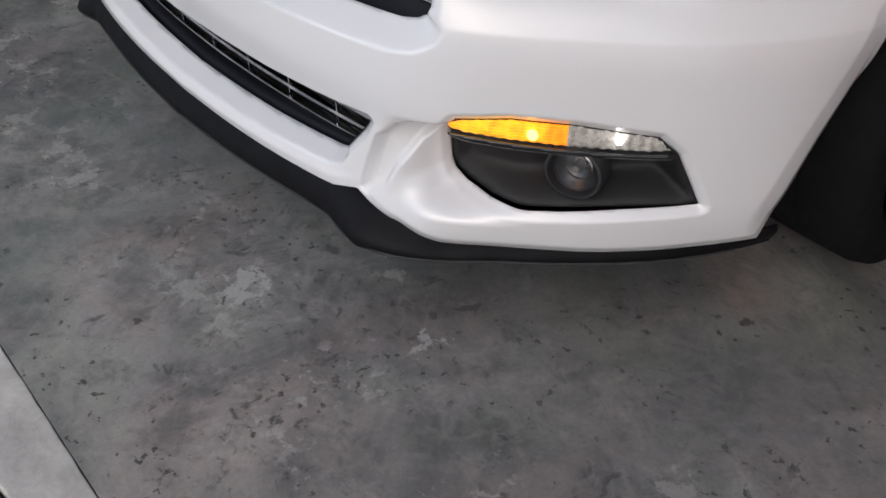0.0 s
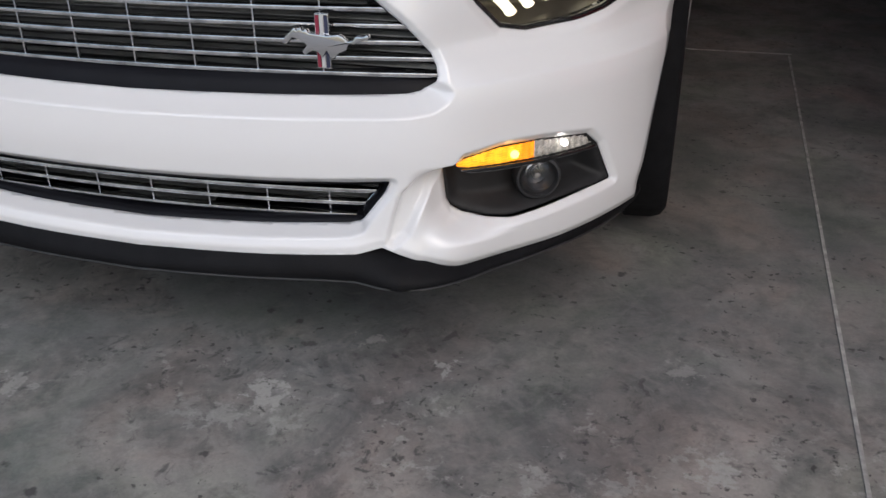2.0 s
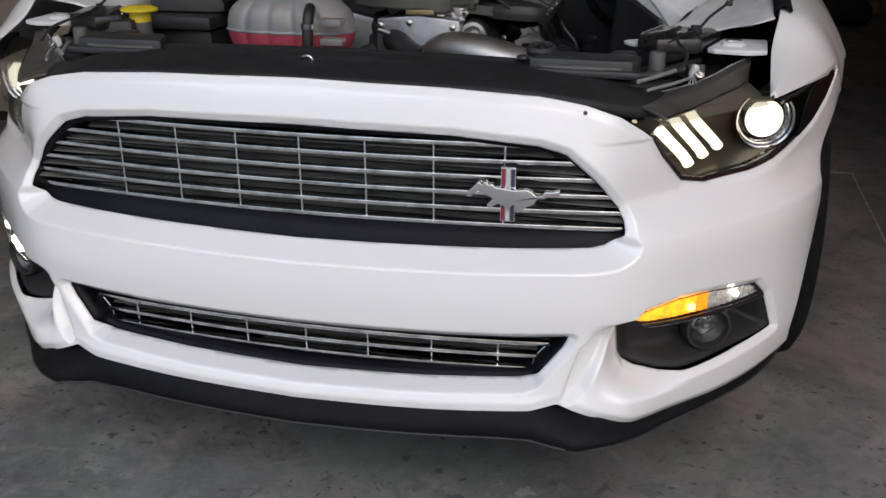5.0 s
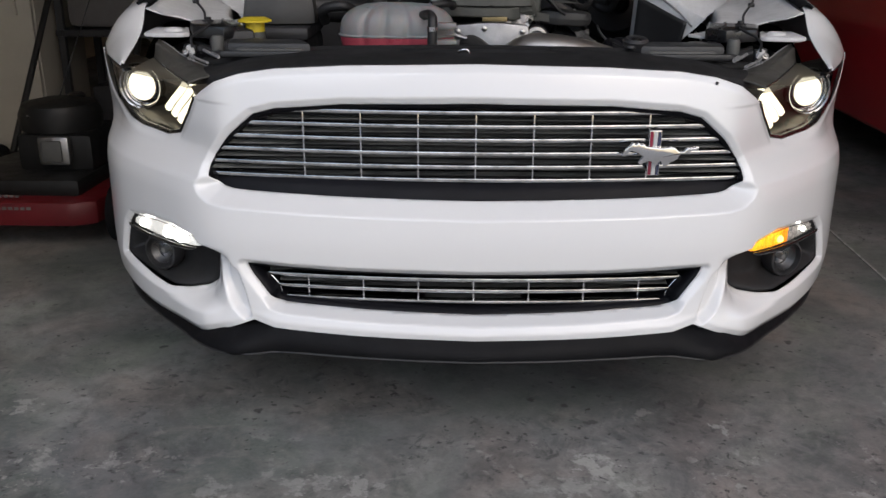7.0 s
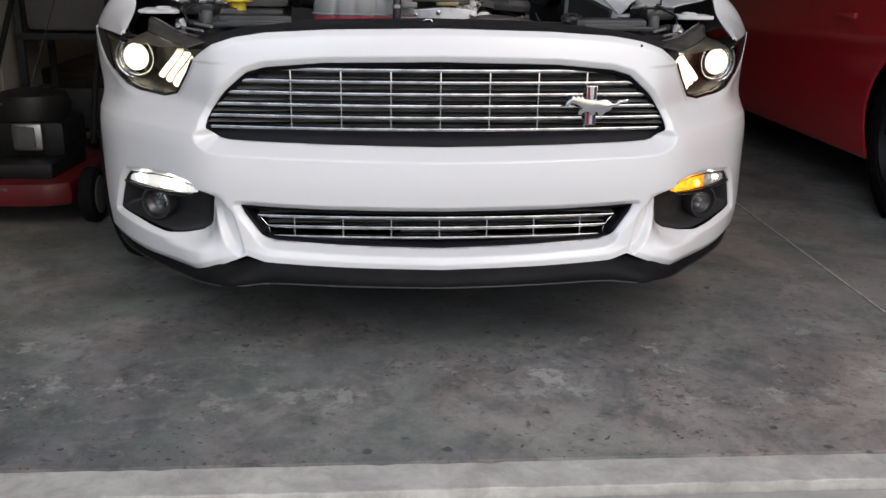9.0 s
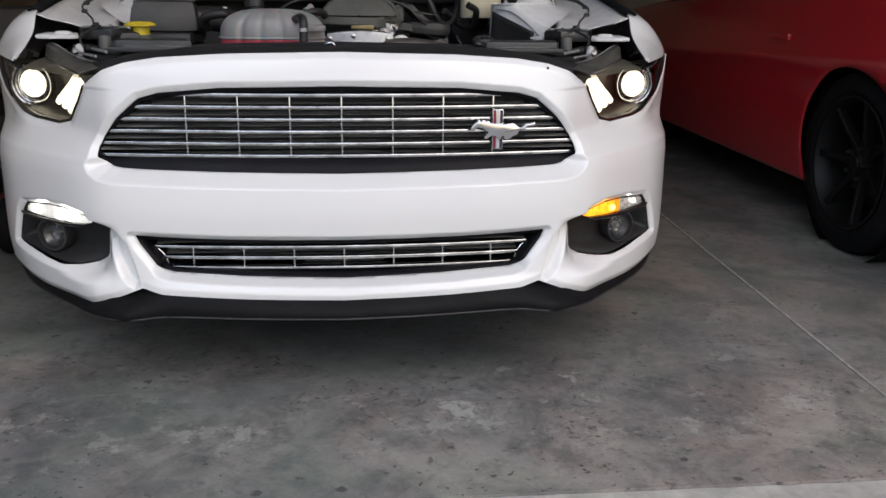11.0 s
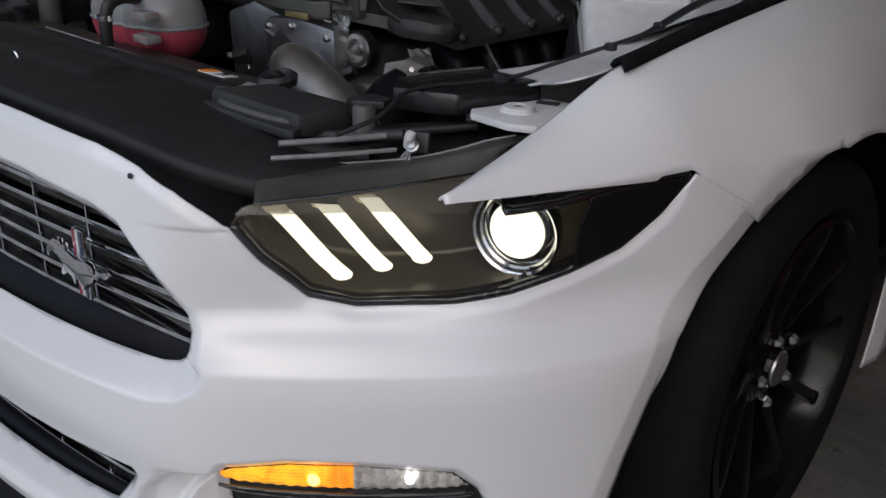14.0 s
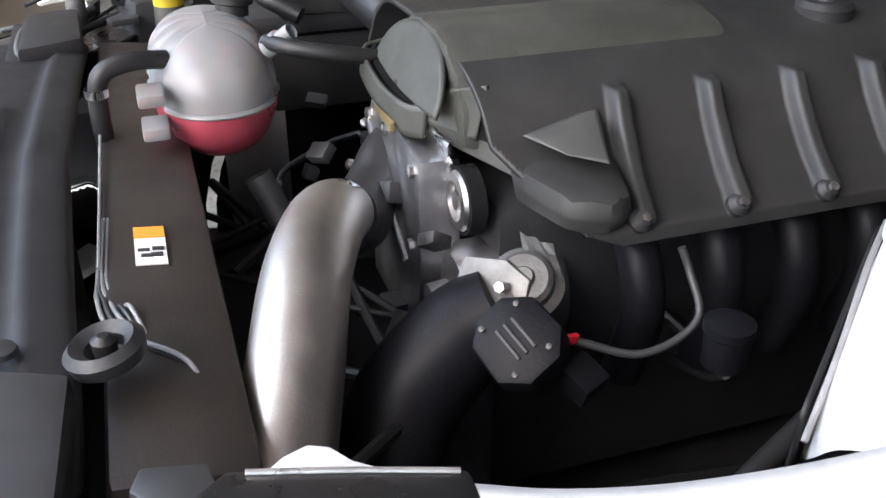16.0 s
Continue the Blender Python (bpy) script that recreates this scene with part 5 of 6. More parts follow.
for i in range(46):
    at = (rng.uniform(-.30, .27), rng.uniform(.42, .62) if i % 2 else rng.uniform(.62, 1.0), rng.uniform(.60, .735))
    if i % 3:
        part("connector", box(rng.uniform(.012, .03), rng.uniform(.012, .03), rng.uniform(.01, .025), at, .002, (rng.uniform(-40, 40), rng.uniform(-40, 40), rng.uniform(0, 90))), BLACK, car, "black connector")
    else:
        part("small_bolt", lathe([(.007, 0), (.007, .006), (.004, .008), (0, .008)], at, (rng.uniform(0, 90), rng.uniform(-60, 60), 0), 6), STEEL, car, "bright bolt")

def round_ring(points, n=4):
    """A closed smooth ring through points, n steps to a side."""
    p, out = np.array(points, float), []
    for i in range(len(p)):
        a, b, c, d = p[i - 1], p[i], p[(i + 1) % len(p)], p[(i + 2) % len(p)]
        for t in np.arange(n) / n:
            out.append(tuple(.5 * (2 * b + (c - a) * t + (2 * a - 5 * b + 4 * c - d) * t ** 2 + (3 * b - a - 3 * c + d) * t ** 3)))
    return out


# white inner wings, suspension towers, black support arms: both sides
def apron_place(y, v):
    xi = curve(y, [.40, .43, .47, .53, .60, .70, .80, 1.0, 1.32], [.552, .568, .588, .607, .620, .632, .645, .665, .68])
    xo = curve(y, [.40, .57, .80, 1.0, 1.32], [.755, .768, .780, .790, .800])
    zi = curve(y, [.40, .60, .90, 1.32], [.803, .817, .846, .88])
    zo = curve(y, [.40, .70, 1.0, 1.32], [.838, .872, .902, .930])
    k = np.clip(v, 0, 1)
    down = np.clip(-v, 0, 1)
    z = zi + (zo - zi) * (.25 * k + .75 * k ** 3) - .006 * np.exp(-((k - .45) / .1) ** 2)
    return np.stack([xi + (xo - xi) * k, y, z - .45 * down], -1)


for sx in (1, -1):
    sheet("inner_wing", np.linspace(.365, 1.32, 90), [-1, -.5, -.1, -.03, 0, .05, .12, .25, .38, .45, .52, .65, .8, .9, 1.0], lambda y, v: apron_place(y, v) * (sx, 1, 1), lambda y, v: y - .402 + .010 * ease((v - .3) / .3) + .3 * ease((v - .62) / .1) * np.clip(.45 - y, 0, 1), PRIMER, car, "white painted inner wing", .003, flip=sx < 0)
    sheet("bonnet_seal", np.linspace(.416, 1.30, 40), np.linspace(0, 1, 5), lambda y, v: np.stack([(curve(y, [.40, .57, .80, 1.0, 1.32], [.760, .766, .775, .784, .794]) + .023 * v) * sx, y - .012 * v, curve(y, [.40, .70, 1.0, 1.32], [.842, .880, .910, .938]) + .010 * np.sin(np.pi * v)], -1), None, RUBBER, car, "black rubber bonnet seal", .006, flip=sx < 0)
    # tower: a pressed cup with a rolled edge whose front slopes out to the inner wing
    top = [(.462, .850, .866), (.466, .785, .864), (.503, .735, .866), (.530, .742, .868), (.570, .757, .868), (.606, .775, .868), (.636, .812, .868), (.652, .866, .868), (.655, .950, .868), (.60, 1.00, .866), (.49, .97, .866)]
    low = [(.450, .850, .600), (.452, .765, .620), (.583, .637, .780), (.604, .632, .806), (.632, .640, .824), (.660, .668, .842), (.690, .735, .860), (.702, .850, .872), (.70, .98, .88), (.60, 1.08, .60), (.48, 1.02, .60)]
    top, low = round_ring(top), round_ring(low)
    b = bmesh.new()
    rings = []
    for k in (1.0, .97, .90, .7, .5, .3, .12, .04, 0.0):
        out = .010 * math.sin(math.pi * min(1, (1 - k) * 2.2)) if k > .5 else 0
        bulge = .018 * math.sin(math.pi * k)
        rings.append([b.verts.new(((t[0] * k + l[0] * (1 - k)) * sx, t[1] * k + l[1] * (1 - k) - bulge * .4, t[2] * k + l[2] * (1 - k) - bulge * .5)) for t, l in zip(top, low)])
    for p, q in zip(rings, rings[1:]):
        for i in range(len(top)):
            j = (i + 1) % len(top)
            b.faces.new((p[i], p[j], q[j], q[i]))
    b.faces.new(rings[0])
    bmesh.ops.recalc_face_normals(b, faces=b.faces)
    tower = part("strut_tower", b, PRIMER, car, "white painted strut tower")
    part("tower_top", lathe([(.056, -.006), (.054, .006), (.047, .014), (.030, .017), (.026, .013), (0, .012)], (.590 * sx, .832, .868), (0, 0, 0), 40), PRIMER, tower, "pressed top of the tower")
    part("tower_bead", tube([(x * sx, y, z + .001) for x, y, z in top[4:33:2]], .0034), PRIMER, tower, "rolled edge of the tower")
    patch("tower_trim", (.455 * sx, .778, .845), (.558 * sx, .648, .790), (.535 * sx, .668, .640), (.440 * sx, .765, .640), HOSE, tower, "black heat shield strip", .004)
    part("trim_edge", tube([(.462 * sx, .774, .852), (.500 * sx, .727, .845), (.540 * sx, .680, .815), (.570 * sx, .640, .780)], .0022), WIRE, tower, "pale edge of the heat shield")
    part("strut_nut", lathe([(.009, 0), (.009, .010), (.005, .012), (.005, .018), (0, .018)], (.572 * sx, .86, .878), (0, 0, 0), 6), BLACK, tower, "black strut nut")
    for x, y in ((.497, .812), (.648, .815), (.60, .95)):
        part("tower_stud", lathe([(.010, -.004), (.010, .008), (.006, .010), (.006, .030), (.004, .032), (0, .032)], (x * sx, y, .866), (0, 0, 0), 12), CHROME, tower, "bright strut stud")
    # ear that carries the wing
    ear = part("wing_bracket", slab([(.640 * sx, .306), (.652 * sx, .292), (.712 * sx, .286), (.742 * sx, .300), (.752 * sx, .420), (.672 * sx, .414)][::sx], .010, Matrix.Translation((0, 0, .783)), .004), PRIMER, car, "white wing bracket with a pressed hole")
    part("bracket_dome", lathe([(.022, 0), (.018, .006), (.012, .007), (.009, .007), (.008, .002)], (.686 * sx, .338, .793), (0, 0, 0), 28), PRIMER, ear, "pressed dome round the hole")
    part("bracket_hole", lathe([(.0085, 0), (.0085, .001), (0, .001)], (.686 * sx, .338, .7965), (0, 0, 0), 20), BLACK, ear, "dark hole")
    part("slot", box(.028, .014, .002, (.690 * sx, .392, .7935), .0008, (0, 0, 20 * sx)), BLACK, ear, "dark slot", smooth=False)
    part("lid_edge", tube([(x * sx, y, .775) for x, y in ((.361, .152), (.372, .146), (.408, .142), (.478, .144), (.505, .157), (.516, .185), (.520, .212))], .0055, 10), GREY, car, "pale rounded edge of the snorkel lid")
    arm = part("support_arm", slab([(.517 * sx, .308), (.556 * sx, .432), (.645 * sx, .428), (.668 * sx, .408), (.630 * sx, .292), (.600 * sx, .278), (.552 * sx, .263)][::sx], .028, Matrix.Translation((0, 0, .782)), .006), ARM_BLACK, car, "glossy black radiator support arm")
    part("arm_rib", tube([(.545 * sx, .295, .809), (.570 * sx, .35, .810), (.590 * sx, .415, .810)], .004), ARM_BLACK, arm, "pressed rib")
    # bright tube draws the highlight on the arm's worn edge
    part("arm_edge", tube([(x * sx, y, .8105) for x, y in ((.524, .318), (.540, .372), (.558, .426))], .0018, 8), BRIGHT, arm, "worn edge of the arm, bright for its highlight line")
    part("arm_bolt", lathe([(.013, 0), (.013, .003), (.008, .004), (.008, .009), (0, .010)], (.618 * sx, .385, .810), (0, 0, 0), 6), BLACK, arm, "black bolt")
    part("arm_tab", slab([(.470 * sx, .262), (.488 * sx, .255), (.520 * sx, .280), (.512 * sx, .305), (.478 * sx, .300)][::sx], .010, Matrix.Translation((0, 0, .772)), .003), DARK, car, "grey folded tab")
    part("white_ear", slab([(.512 * sx, .322), (.497 * sx, .340), (.491 * sx, .356), (.497 * sx, .368), (.512 * sx, .378), (.526 * sx, .396), (.545 * sx, .425), (.56 * sx, .42), (.53 * sx, .33)][::sx], .006, Matrix.Translation((0, 0, .785)), .002), PRIMER, car, "white ear with a bolt hole")
    part("cross_strut", tube([(.30 * sx, .105, .752), (.42 * sx, .135, .756), (.53 * sx, .19, .758), (.60 * sx, .235, .766)], .008), BLACK, car, "black cross strut")
    for k, rod in enumerate((((.528, .108), (.560, .165), (.587, .218)), ((.544, .162), (.575, .223)), ((.545, .084), (.576, .133), (.591, .159), (.615, .207)))):
        part("front_strut", tube([(x * sx, y, .765 - .004 * k) for x, y in rod], .0036 - .0004 * k, 10), WIRE, car, "thin metal strut")
    part("release_cable", tube([(x * sx, y, z) for x, y, z in ((.590, .140, .782), (.603, .183, .794), (.599, .213, .802), (.586, .249, .810), (.590, .292, .813), (.604, .334, .812), (.628, .402, .814), (.648, .468, .826), (.683, .532, .845), (.700, .580, .856), (.700, .640, .866), (.696, .714, .878), (.684, .826, .886), (.68, 1.0, .90))], [.0028] * 10 + [.005, .0055, .0055, .0055]), BLACK, car, "thin black release cable")
    for p in ((.683, .532, .843), (.700, .622, .862)):
        part("cable_clip", box(.014, .012, .010, (p[0] * sx, p[1], p[2]), .002), BLACK, car, "black cable clip")
    part("post", lathe([(.014, -.02), (.014, .018), (.011, .022), (0, .022)], (.555 * sx, .214, .775), (0, 0, 0), 20), GREY, car, "grey rubber post")
    mount = part("lamp_mount", box(.030, .010, .024, (.622 * sx, .236, .762), .003, (-10, 0, 20 * sx)), BLACK, car, "black lamp mounting plate")
    part("mount_plug", box(.012, .012, .022, (.618 * sx, .226, .765), .004, (20, 15 * sx, 20 * sx)), PRIMER, mount, "pale lamp plug")
    for k in range(3):
        part("plug_wire", tube([(.618 * sx, .228, .757), ((.612 + .006 * k) * sx, .220, .745), ((.606 + .010 * k) * sx, .215, .732)], .0014, 6), WIRE, mount, "thin pale wire")
    patch("lamp_carrier", (.47 * sx, .12, .722), (.715 * sx, .335, .744), (.665 * sx, .43, .764), (.45 * sx, .25, .742), ARM_BLACK, car, "black plastic lamp carrier", .004, thick=.004)
    part("carrier_rib", tube([(.50 * sx, .185, .748), (.56 * sx, .245, .757), (.63 * sx, .33, .765)], .006), HOSE, car, "black moulded rib")
    part("adjuster_bolt", lathe([(.008, 0), (.008, .003), (.005, .004), (.005, .007), (0, .008)], (.628 * sx, .222, .760), (50, 0, 15 * sx), 16), STEEL, car, "bright lamp fixing bolt")
    part("loom_cover", tube([(.36 * sx, .10, .745), (.44 * sx, .125, .75), (.52 * sx, .16, .745), (.58 * sx, .20, .742)], .011), MATT, car, "black corrugated loom cover")

# brake fluid reservoir and clutter by the bulkhead
res = part("brake_reservoir", slab([(.455 + .066 * math.copysign(abs(math.cos(a)) ** .6, math.cos(a)), 1.062 + .054 * math.copysign(abs(math.sin(a)) ** .6, math.sin(a))) for a in np.linspace(0, 2 * math.pi, 33)[:-1]], .082, Matrix.Translation((0, 0, .818)), .004), CREAM, car, "cream brake fluid reservoir")
part("filler_neck", lathe([(.030, -.01), (.030, .012), (.026, .014)], (.412, 1.05, .905), (0, 0, 0), 28), CREAM, res, "cream neck")
part("reservoir_cap", lathe([(.030, 0), (.040, .002), (.041, .010), (.036, .016), (.024, .020), (.022, .026), (0, .027)], (.412, 1.05, .920), (0, 0, 0), 28), STEEL, res, "pale translucent cap")
part("brake_booster", lathe([(.11, -.05), (.12, -.02), (.12, .02), (.09, .06), (.03, .07), (.03, .14)], (.46, 1.24, .80), (90, 0, 0), 40), BLACK, car, "black brake booster")
part("vent_hose", tube([(.33, 1.02, .84), (.38, 1.08, .80), (.42, 1.03, .79), (.43, .98, .84), (.40, .96, .86)], .011), HOSE, car, "black vent hose")
part("cowl", box(1.46, .20, .05, (0, 1.26, .905), .015, (12, 0, 0)), HOSE, car, "black plastic cowl below the windscreen")
for x in (-.55, -.22, .12, .40):
    part("cowl_clip", box(.022, .022, .02, (x, 1.16, .905), .004), PRIMER, car, "pale cowl clip")
# other side of the bay: air box, washer cap, connectors
airbox = part("air_box", box(.20, .28, .12, (-.50, .60, .700), .02), HOSE, car, "dark grey air filter box")
part("air_box_lid", box(.21, .27, .03, (-.50, .58, .775), .010), BLACK, airbox, "black lid")
part("filter_housing", box(.185, .20, .085, (-.480, .585, .826), .022, (-4, 0, 6), taper=.88), COVER_BLACK, airbox, "dusty black filter housing")
for k in range(4):
    part("housing_rib", box(.150, .006, .005, (-.480, .535 + .030 * k, .869 + .001 * k), .002, (-4, 0, 6)), BLACK, airbox, "moulded rib")
part("filter_duct", tube([(-.40, .60, .825), (-.34, .61, .820), (-.27, .63, .805), (-.20, .68, .79)], [.034, .034, .032, .030], 20), HOSE, airbox, "black ribbed duct")
part("fuse_box", box(.10, .16, .07, (-.56, .36, .765), .012, (0, 0, 15)), BLACK, car, "black fuse box")
part("washer_neck", lathe([(.022, -.02), (.022, .0), (.038, .002), (.038, .006), (.026, .011), (0, .012)], (-.500, .345, .812), (0, 0, 0), 24), YELLOW, car, "yellow washer bottle cap")
part("washer_spout", lathe([(.020, -.12), (.024, -.06), (.021, -.004)], (-.500, .345, .81), (0, 0, 0), 24), GREY, car, "grey washer bottle neck")
part("hose_elbow", tube([(-.36, .50, .80), (-.36, .47, .83), (-.31, .46, .84), (-.28, .50, .82)], .012), HOSE, car, "black hose elbow")
for x, y, z, a in ((-.40, .70, .835, 20), (-.33, .62, .80, -30), (-.47, .84, .85, 50), (-.36, .86, .84, 5), (-.27, .72, .80, 70)):
    part("harness_plug", box(.030, .022, .020, (x, y, z), .004, (15, a, a)), BLACK, car, "black harness plug")
    part("plug_lock", box(.012, .010, .008, (x + .004, y - .014, z + .006), .002, (15, a, a)), PRIMER, car, "pale plug lock")
for k, (x, y) in enumerate(((-.42, .66), (-.34, .74), (-.30, .84))):
    part("harness", tube([(x - .06, y - .05, .80), (x, y, .83 + .01 * (k % 2)), (x + .05, y + .06, .82), (x + .07, y + .14, .84)], .007, 10), HOSE, car, "black taped harness")
for x, y, z, m in ((.600, .950, .888, BLACK), (.655, 1.02, .900, BLACK), (.565, 1.00, .885, DARK), (.690, .96, .905, BLACK)):
    part("harness_plug", box(.034, .026, .022, (x, y, z), .004, (12, 20, 35)), m, car, "black harness plug")
part("plug_tag", box(.026, .003, .016, (.632, .965, .905), .0005, (20, 0, 35)), PAPER, car, "white tag on the harness", smooth=False)
for k, m in enumerate((HOSE, WIRE, DARK, HOSE)):
    part("harness_wire", tube([(.60 + .02 * k, .95 + .01 * k, .885), (.635 + .015 * k, .99, .905 + .004 * k), (.66 + .012 * k, 1.07, .905), (.69 + .01 * k, 1.20, .925)], .0028, 8), m, car, "thin harness wire")
part("bulkhead_hose", tube([(.26, 1.03, .90), (.28, 1.00, .868), (.308, 1.00, .810), (.348, 1.03, .798), (.376, 1.08, .845), (.385, 1.14, .905), (.34, 1.18, .93), (.27, 1.16, .915)], .010), HOSE, car, "black looping hose by the bulkhead")
part("white_clip", box(.05, .03, .02, (-.44, .78, .838), .006, (10, 20, 10)), PAPER, car, "white plastic clip")
part("turbo_shield", slab([(-.24, -.10), (-.10, -.12), (-.06, .04), (-.16, .06), (-.25, .03)], .04, pose(0, .63, .74, 90), .012), ALU, car, "dull metal heat shield")


# ---- the red car beside it ----
red = thing("red_car", "dark red two-door car parked nose-in on the concrete floor", "car", (2.70, 1.0, 0))


def red_side(y, v):
    """Side of the red car: y from the rear axle, v from sill (0) to belt (1)."""
    w = curve(y, [-1.0, -.8, -.3, .6, 1.8, 2.6, 3.2, 3.55], [.70, .85, .945, .955, .945, .935, .88, .70])
    top = curve(y, [-1.0, -.3, .1, 1.4, 2.2, 3.0, 3.55], [.92, .985, .96, .89, .85, .79, .68])
    z = .19 + (top - .19) * v
    x = w - .06 * (1 - v) ** 3 - .075 * np.clip((v - .55) / .45, 0, 1) ** 2 + .012 * np.exp(-((v - .62) / .05) ** 2)
    return np.stack([x, y, z], -1)


def red_top(y, u):
    h = curve(y, [-1.0, -.55, .1, .8, 1.3, 1.75, 2.25, 3.0, 3.55], [.95, 1.06, 1.30, 1.40, 1.40, 1.25, .93, .86, .70])
    p = red_side(y, np.ones_like(y))
    k = np.abs(u)
    x = p[..., 0] * np.interp(k, [0, .6, .8, 1], [0, .60, .76, 1])
    z = p[..., 2] + (h - p[..., 2]) * np.interp(k, [0, .3, .6, .8, 1], [1, .985, .94, .82, 0])
    return np.stack([np.sign(u) * x, y, z], -1)


for sx in (-1, 1):
    def arch_keep(y, v):
        z = red_side(y, v)[..., 2]
        return np.minimum(np.hypot(y, z - .31), np.hypot(y - 2.72, z - .31)) - .352
    sheet("body_side", np.linspace(-1.0, 3.55, 200), np.linspace(0, 1, 44), lambda y, v: red_side(y, v) * (sx, 1, 1), arch_keep, RED, red, "glossy dark red body side", .004, flip=sx < 0)
    sheet("side_glass", np.linspace(.0, 1.9, 40), np.linspace(.80, 1, 8), lambda y, u: red_top(y, u) * (sx, 1, 1) + (0, 0, .002), None, GLASS, red, "dark side window", .004, flip=sx > 0)
    part("mirror", box(.19, .10, .12, (1.00 * sx, 1.98, .93), .035), DIM_RIM, red, "black door mirror")
    part("door_handle", box(.02, .16, .025, (.955 * sx, .55, .74), .008), RED, red, "red door handle")
    for y in (0.0, 2.72):
        wheel_parts(red, (.80 * sx, y, .325), sx, .325, .245, DIM_RIM, 7)
        b = lathe([(.0, 0), (.352, 0), (.356, .05), (.356, .30)], (.60 * sx, y, .32), (0, 90 * sx, 0), 36)
        part("wheel_housing", b, LINER, red, "black wheel housing")
    part("tail_lamp", box(.05, .03, .12, (.78 * sx, -.955, .78), .01), RED_STRIPE, red, "dark red tail lamp")
sheet("bonnet", np.linspace(2.25, 3.55, 30), np.linspace(-1, 1, 40), red_top, None, RED, red, "dark red bonnet", .004, flip=True)
sheet("windscreen", np.linspace(1.75, 2.25, 14), np.linspace(-.8, .8, 30), red_top, None, GLASS, red, "dark windscreen", .004, flip=True)
sheet("roof", np.linspace(.1, 1.75, 30), np.linspace(-.8, .8, 40), red_top, None, RED, red, "dark red roof", .004, flip=True)
sheet("rear_screen", np.linspace(-.55, .1, 16), np.linspace(-1, 1, 40), red_top, None, GLASS, red, "dark rear window", .004, flip=True)
sheet("boot_lid", np.linspace(-1.0, -.55, 12), np.linspace(-1, 1, 40), red_top, None, RED, red, "dark red boot lid", .004, flip=True)
part("rear_bumper", box(1.40, .10, .72, (0, -.98, .55), .04), RED, red, "dark red rear bumper")
part("front_bumper", box(1.40, .10, .48, (0, 3.53, .42), .04), BLACK, red, "dark front bumper")
part("underbody", box(1.6, 4.3, .04, (0, 1.25, .22)), BLACK, red, "black underbody", smooth=False)

# ---- lawn mower and storage on the other side ----
mower = thing("lawn_mower", "red and black petrol lawn mower on the floor", "lawn mower", (-1.48, 1.36, 0))
part("deck", slab([(-.27, -.30), (-.20, -.335), (.20, -.335), (.27, -.30), (.29, -.05), (.24, .26), (.10, .36), (-.10, .36), (-.24, .26), (-.29, -.05)], .085, Matrix.Translation((0, 0, .085)), .022), MOWER_RED, mower, "scuffed red steel deck")
part("deck_top", slab([(-.20, -.26), (.20, -.26), (.22, .05), (.15, .28), (-.15, .28), (-.22, .05)], .06, Matrix.Translation((0, 0, .165)), .02), MOWER_BLACK, mower, "black deck cover")
for i in range(9):
    part("deck_lettering", box(.014, .002, .010, (-.10 + .020 * i, -.337, .150), .0004), SHELF_GREY, mower, "pale printed bar", smooth=False)
for i in range(6):
    part("deck_lettering", box(.012, .002, .008, (-.07 + .018 * i, -.320, .186), .0004), SHELF_GREY, mower, "pale printed bar", smooth=False)
for x, y, r in ((-.31, -.20, .10), (.31, -.20, .10), (-.31, .22, .115), (.31, .22, .115)):
    w = part("wheel", lathe([(.03, -.028), (r * .8, -.028), (r * .95, -.022), (r, -.01), (r, .01), (r * .95, .022), (r * .8, .028), (.03, .028)], (x, y, r), (0, 90, 0), 36), RUBBER, mower, "black plastic wheel")
    part("wheel_disc", lathe([(r * .7, 0), (r * .66, .006), (.02, .012), (0, .012)], (x + (.026 if x > 0 else -.026), y, r), (0, 90 if x > 0 else -90, 0), 28), SHELF_GREY, w, "grey wheel disc")
engine = part("engine", box(.26, .27, .13, (.08, .0, .285), .025), MOWER_BLACK, mower, "black mower engine")
part("muffler", box(.108, .035, .100, (.092, -.155, .300), .016), STEEL, engine, "bright pressed muffler guard")
part("muffler_face", box(.068, .014, .074, (.088, -.174, .300), .0065), GREY, engine, "dull metal muffler face")
part("blower_housing", lathe([(.135, 0), (.140, .05), (.125, .085), (.06, .10), (.0, .10)], (.06, .0, .35), (0, 0, 0), 40), MOWER_BLACK, engine, "black blower housing")
for i in range(6):
    part("cooling_slot", box(.10, .006, .006, (.045, -.125 + .006 * i, .405 + .005 * i), .001), SHELF_GREY if i % 2 else MOWER_BLACK, engine)
part("fuel_cap", lathe([(.028, 0), (.03, .012), (.02, .02), (0, .02)], (.10, .06, .44), (0, 0, 0), 20), MOWER_BLACK, engine, "black fuel cap")
for sx in (-1, 1):
    part("handle_tube", tube([(.22 * sx - .02, .22, .20), (.20 * sx - .02, .45, .50), (.20 * sx, .85, .98)], .0125), MOWER_BLACK, mower, "black handle tube")
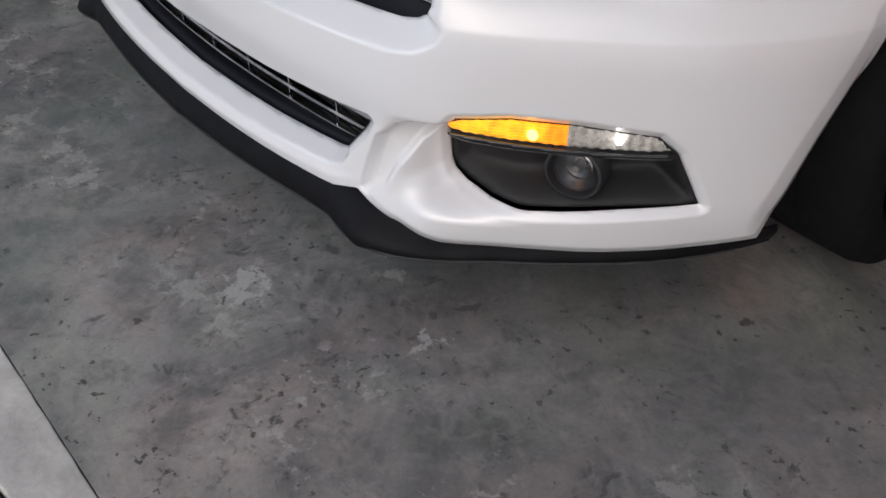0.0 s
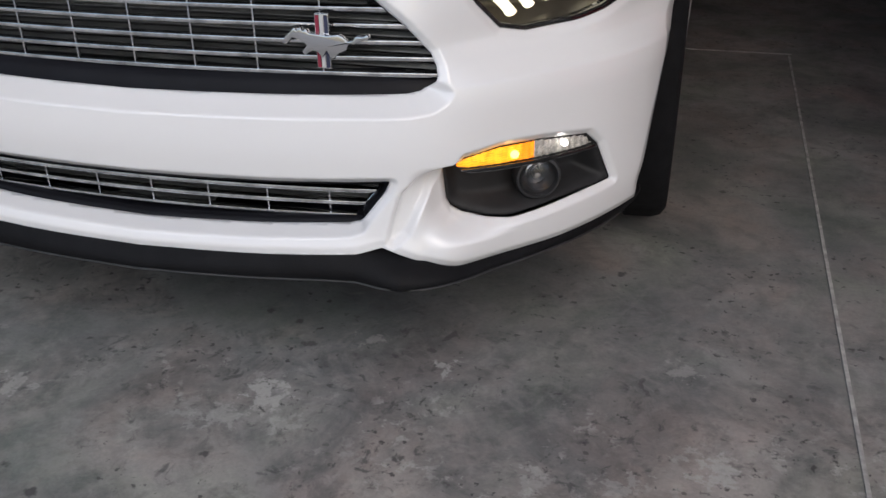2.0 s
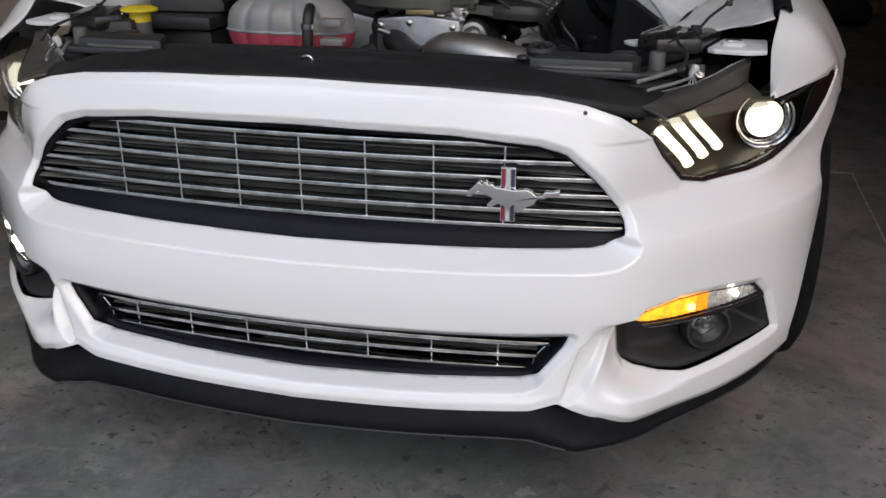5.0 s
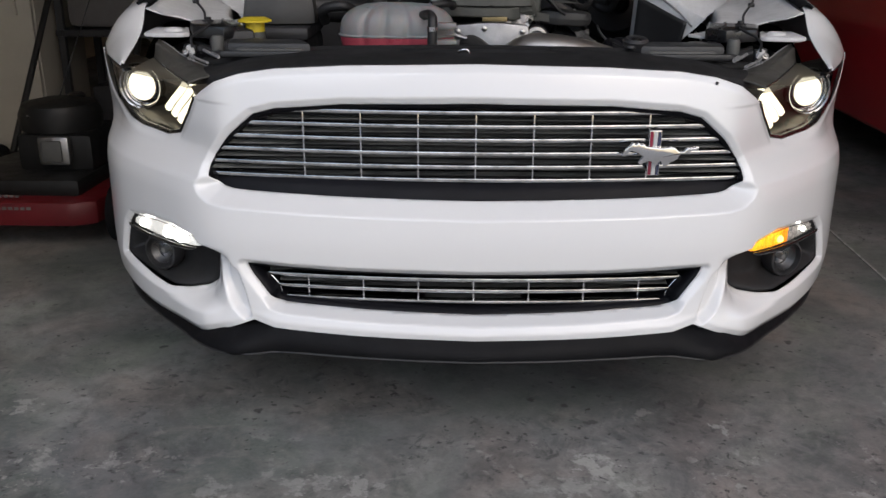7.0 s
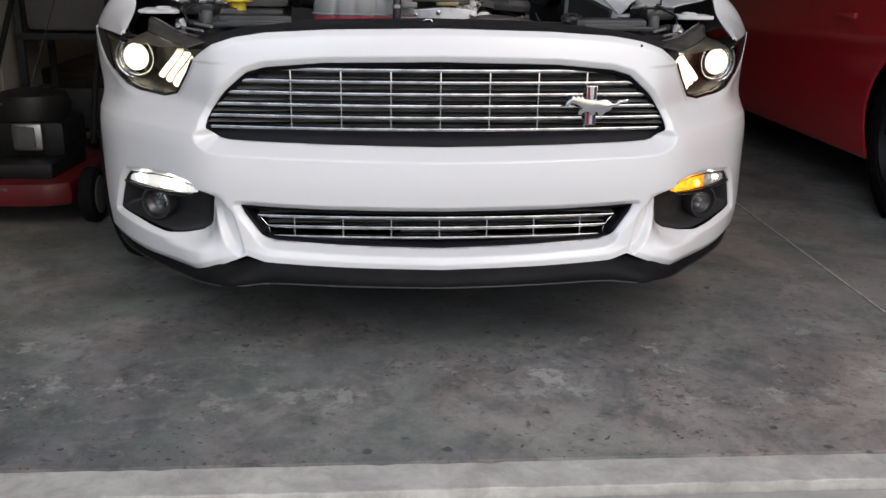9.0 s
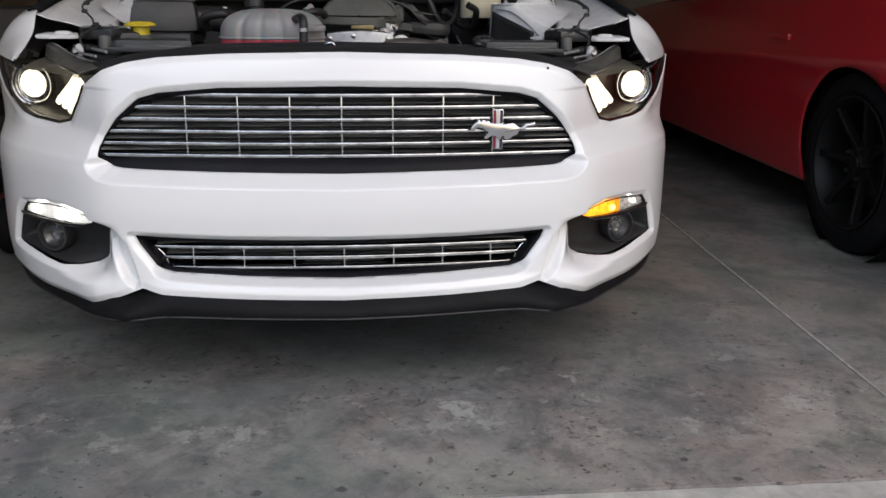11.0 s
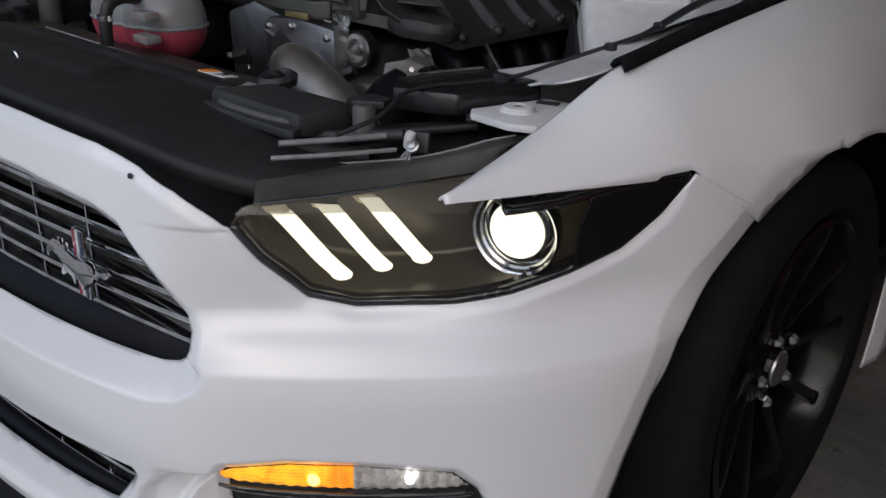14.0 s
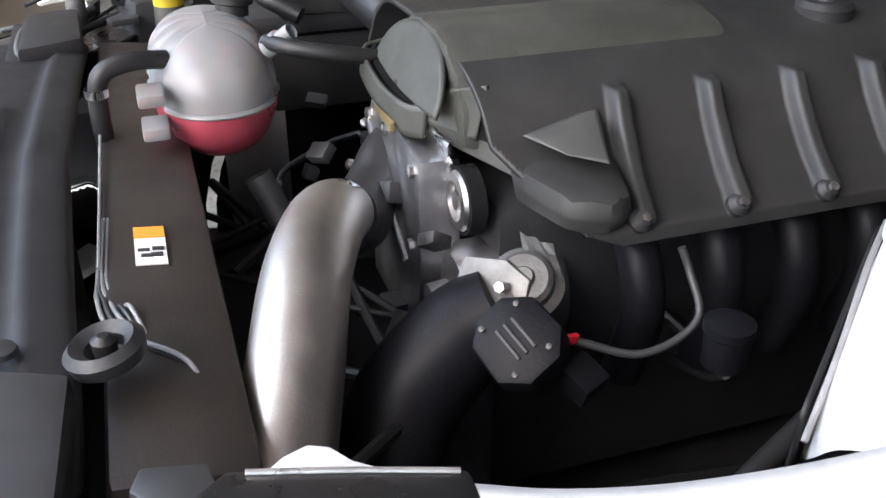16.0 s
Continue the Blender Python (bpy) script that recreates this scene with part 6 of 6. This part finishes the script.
part("handle_grip", tube([(-.20, .85, .98), (-.10, .90, 1.02), (.10, .90, 1.02), (.20, .85, .98)], .0135), MOWER_BLACK, mower, "black handle bar")
part("starter_cord", tube([(.05, .02, .44), (.04, .5, .80), (.02, .86, 1.0)], .0025), DARK, mower, "thin starter cord")

cab = thing("storage_cabinet", "off-white two-door storage cabinet standing by the wall", "cabinet", (-2.25, 2.45, 0))
part("carcass", box(.80, .50, 1.50, (0, .02, .80), .01), CABINET, cab, "off-white cabinet body")
part("plinth", box(.76, .46, .06, (0, .02, .03), .005), BLACK, cab, "dark plinth")
part("lower_door", box(.79, .022, .68, (0, -.245, .43), .008), CABINET, cab, "off-white lower door")
part("upper_door", box(.79, .022, .74, (0, -.245, 1.16), .008), CABINET, cab, "off-white upper door")
part("door_gap", box(.78, .012, .02, (0, -.232, .78), 0), BLACK, cab, "dark gap", smooth=False)
for z in (.70, .88):
    part("handle", box(.012, .02, .10, (.33, -.262, z), .004), CABINET, cab, "pale handle")
shelf = thing("shelf_unit", "black metal shelf unit behind the mower", "shelf", (-1.42, 2.55, 0))
for x in (-.38, .38):
    for y in (-.2, .2):
        part("upright", box(.03, .03, 1.8, (x, y, .90), .003), BLACK, shelf, "black upright")
for z in (.10, .56, 1.02, 1.48):
    part("board", box(.80, .44, .03, (0, 0, z), .004), BLACK, shelf, "black shelf board")
tagged(part("storage_bag", box(.66, .34, .23, (-1.45, 2.54, .695), .04), SHELF_GREY), "grey folded fabric bag on the shelf", "bag")
tagged(part("storage_box", box(.50, .30, .28, (-1.50, 2.54, 1.18), .02), WOOD), "brown cardboard box on the shelf", "box")
tagged(part("tool_box", box(.52, .32, .20, (-1.45, 2.54, .22), .02), BLACK), "black plastic tool box on the shelf", "tool box")
# unidentified dark shape; its bag form is made up
tagged(part("dark_shape", lathe([(.0, 0), (.16, .0), (.20, .06), (.19, .14), (.12, .22), (.03, .26), (0, .27)], (1.95, 6.6, 0.0), (0, 0, 0), 18, squash=(1.2, .9, 1)), MATT), "unidentified dark shape on the floor by the step", "bag")
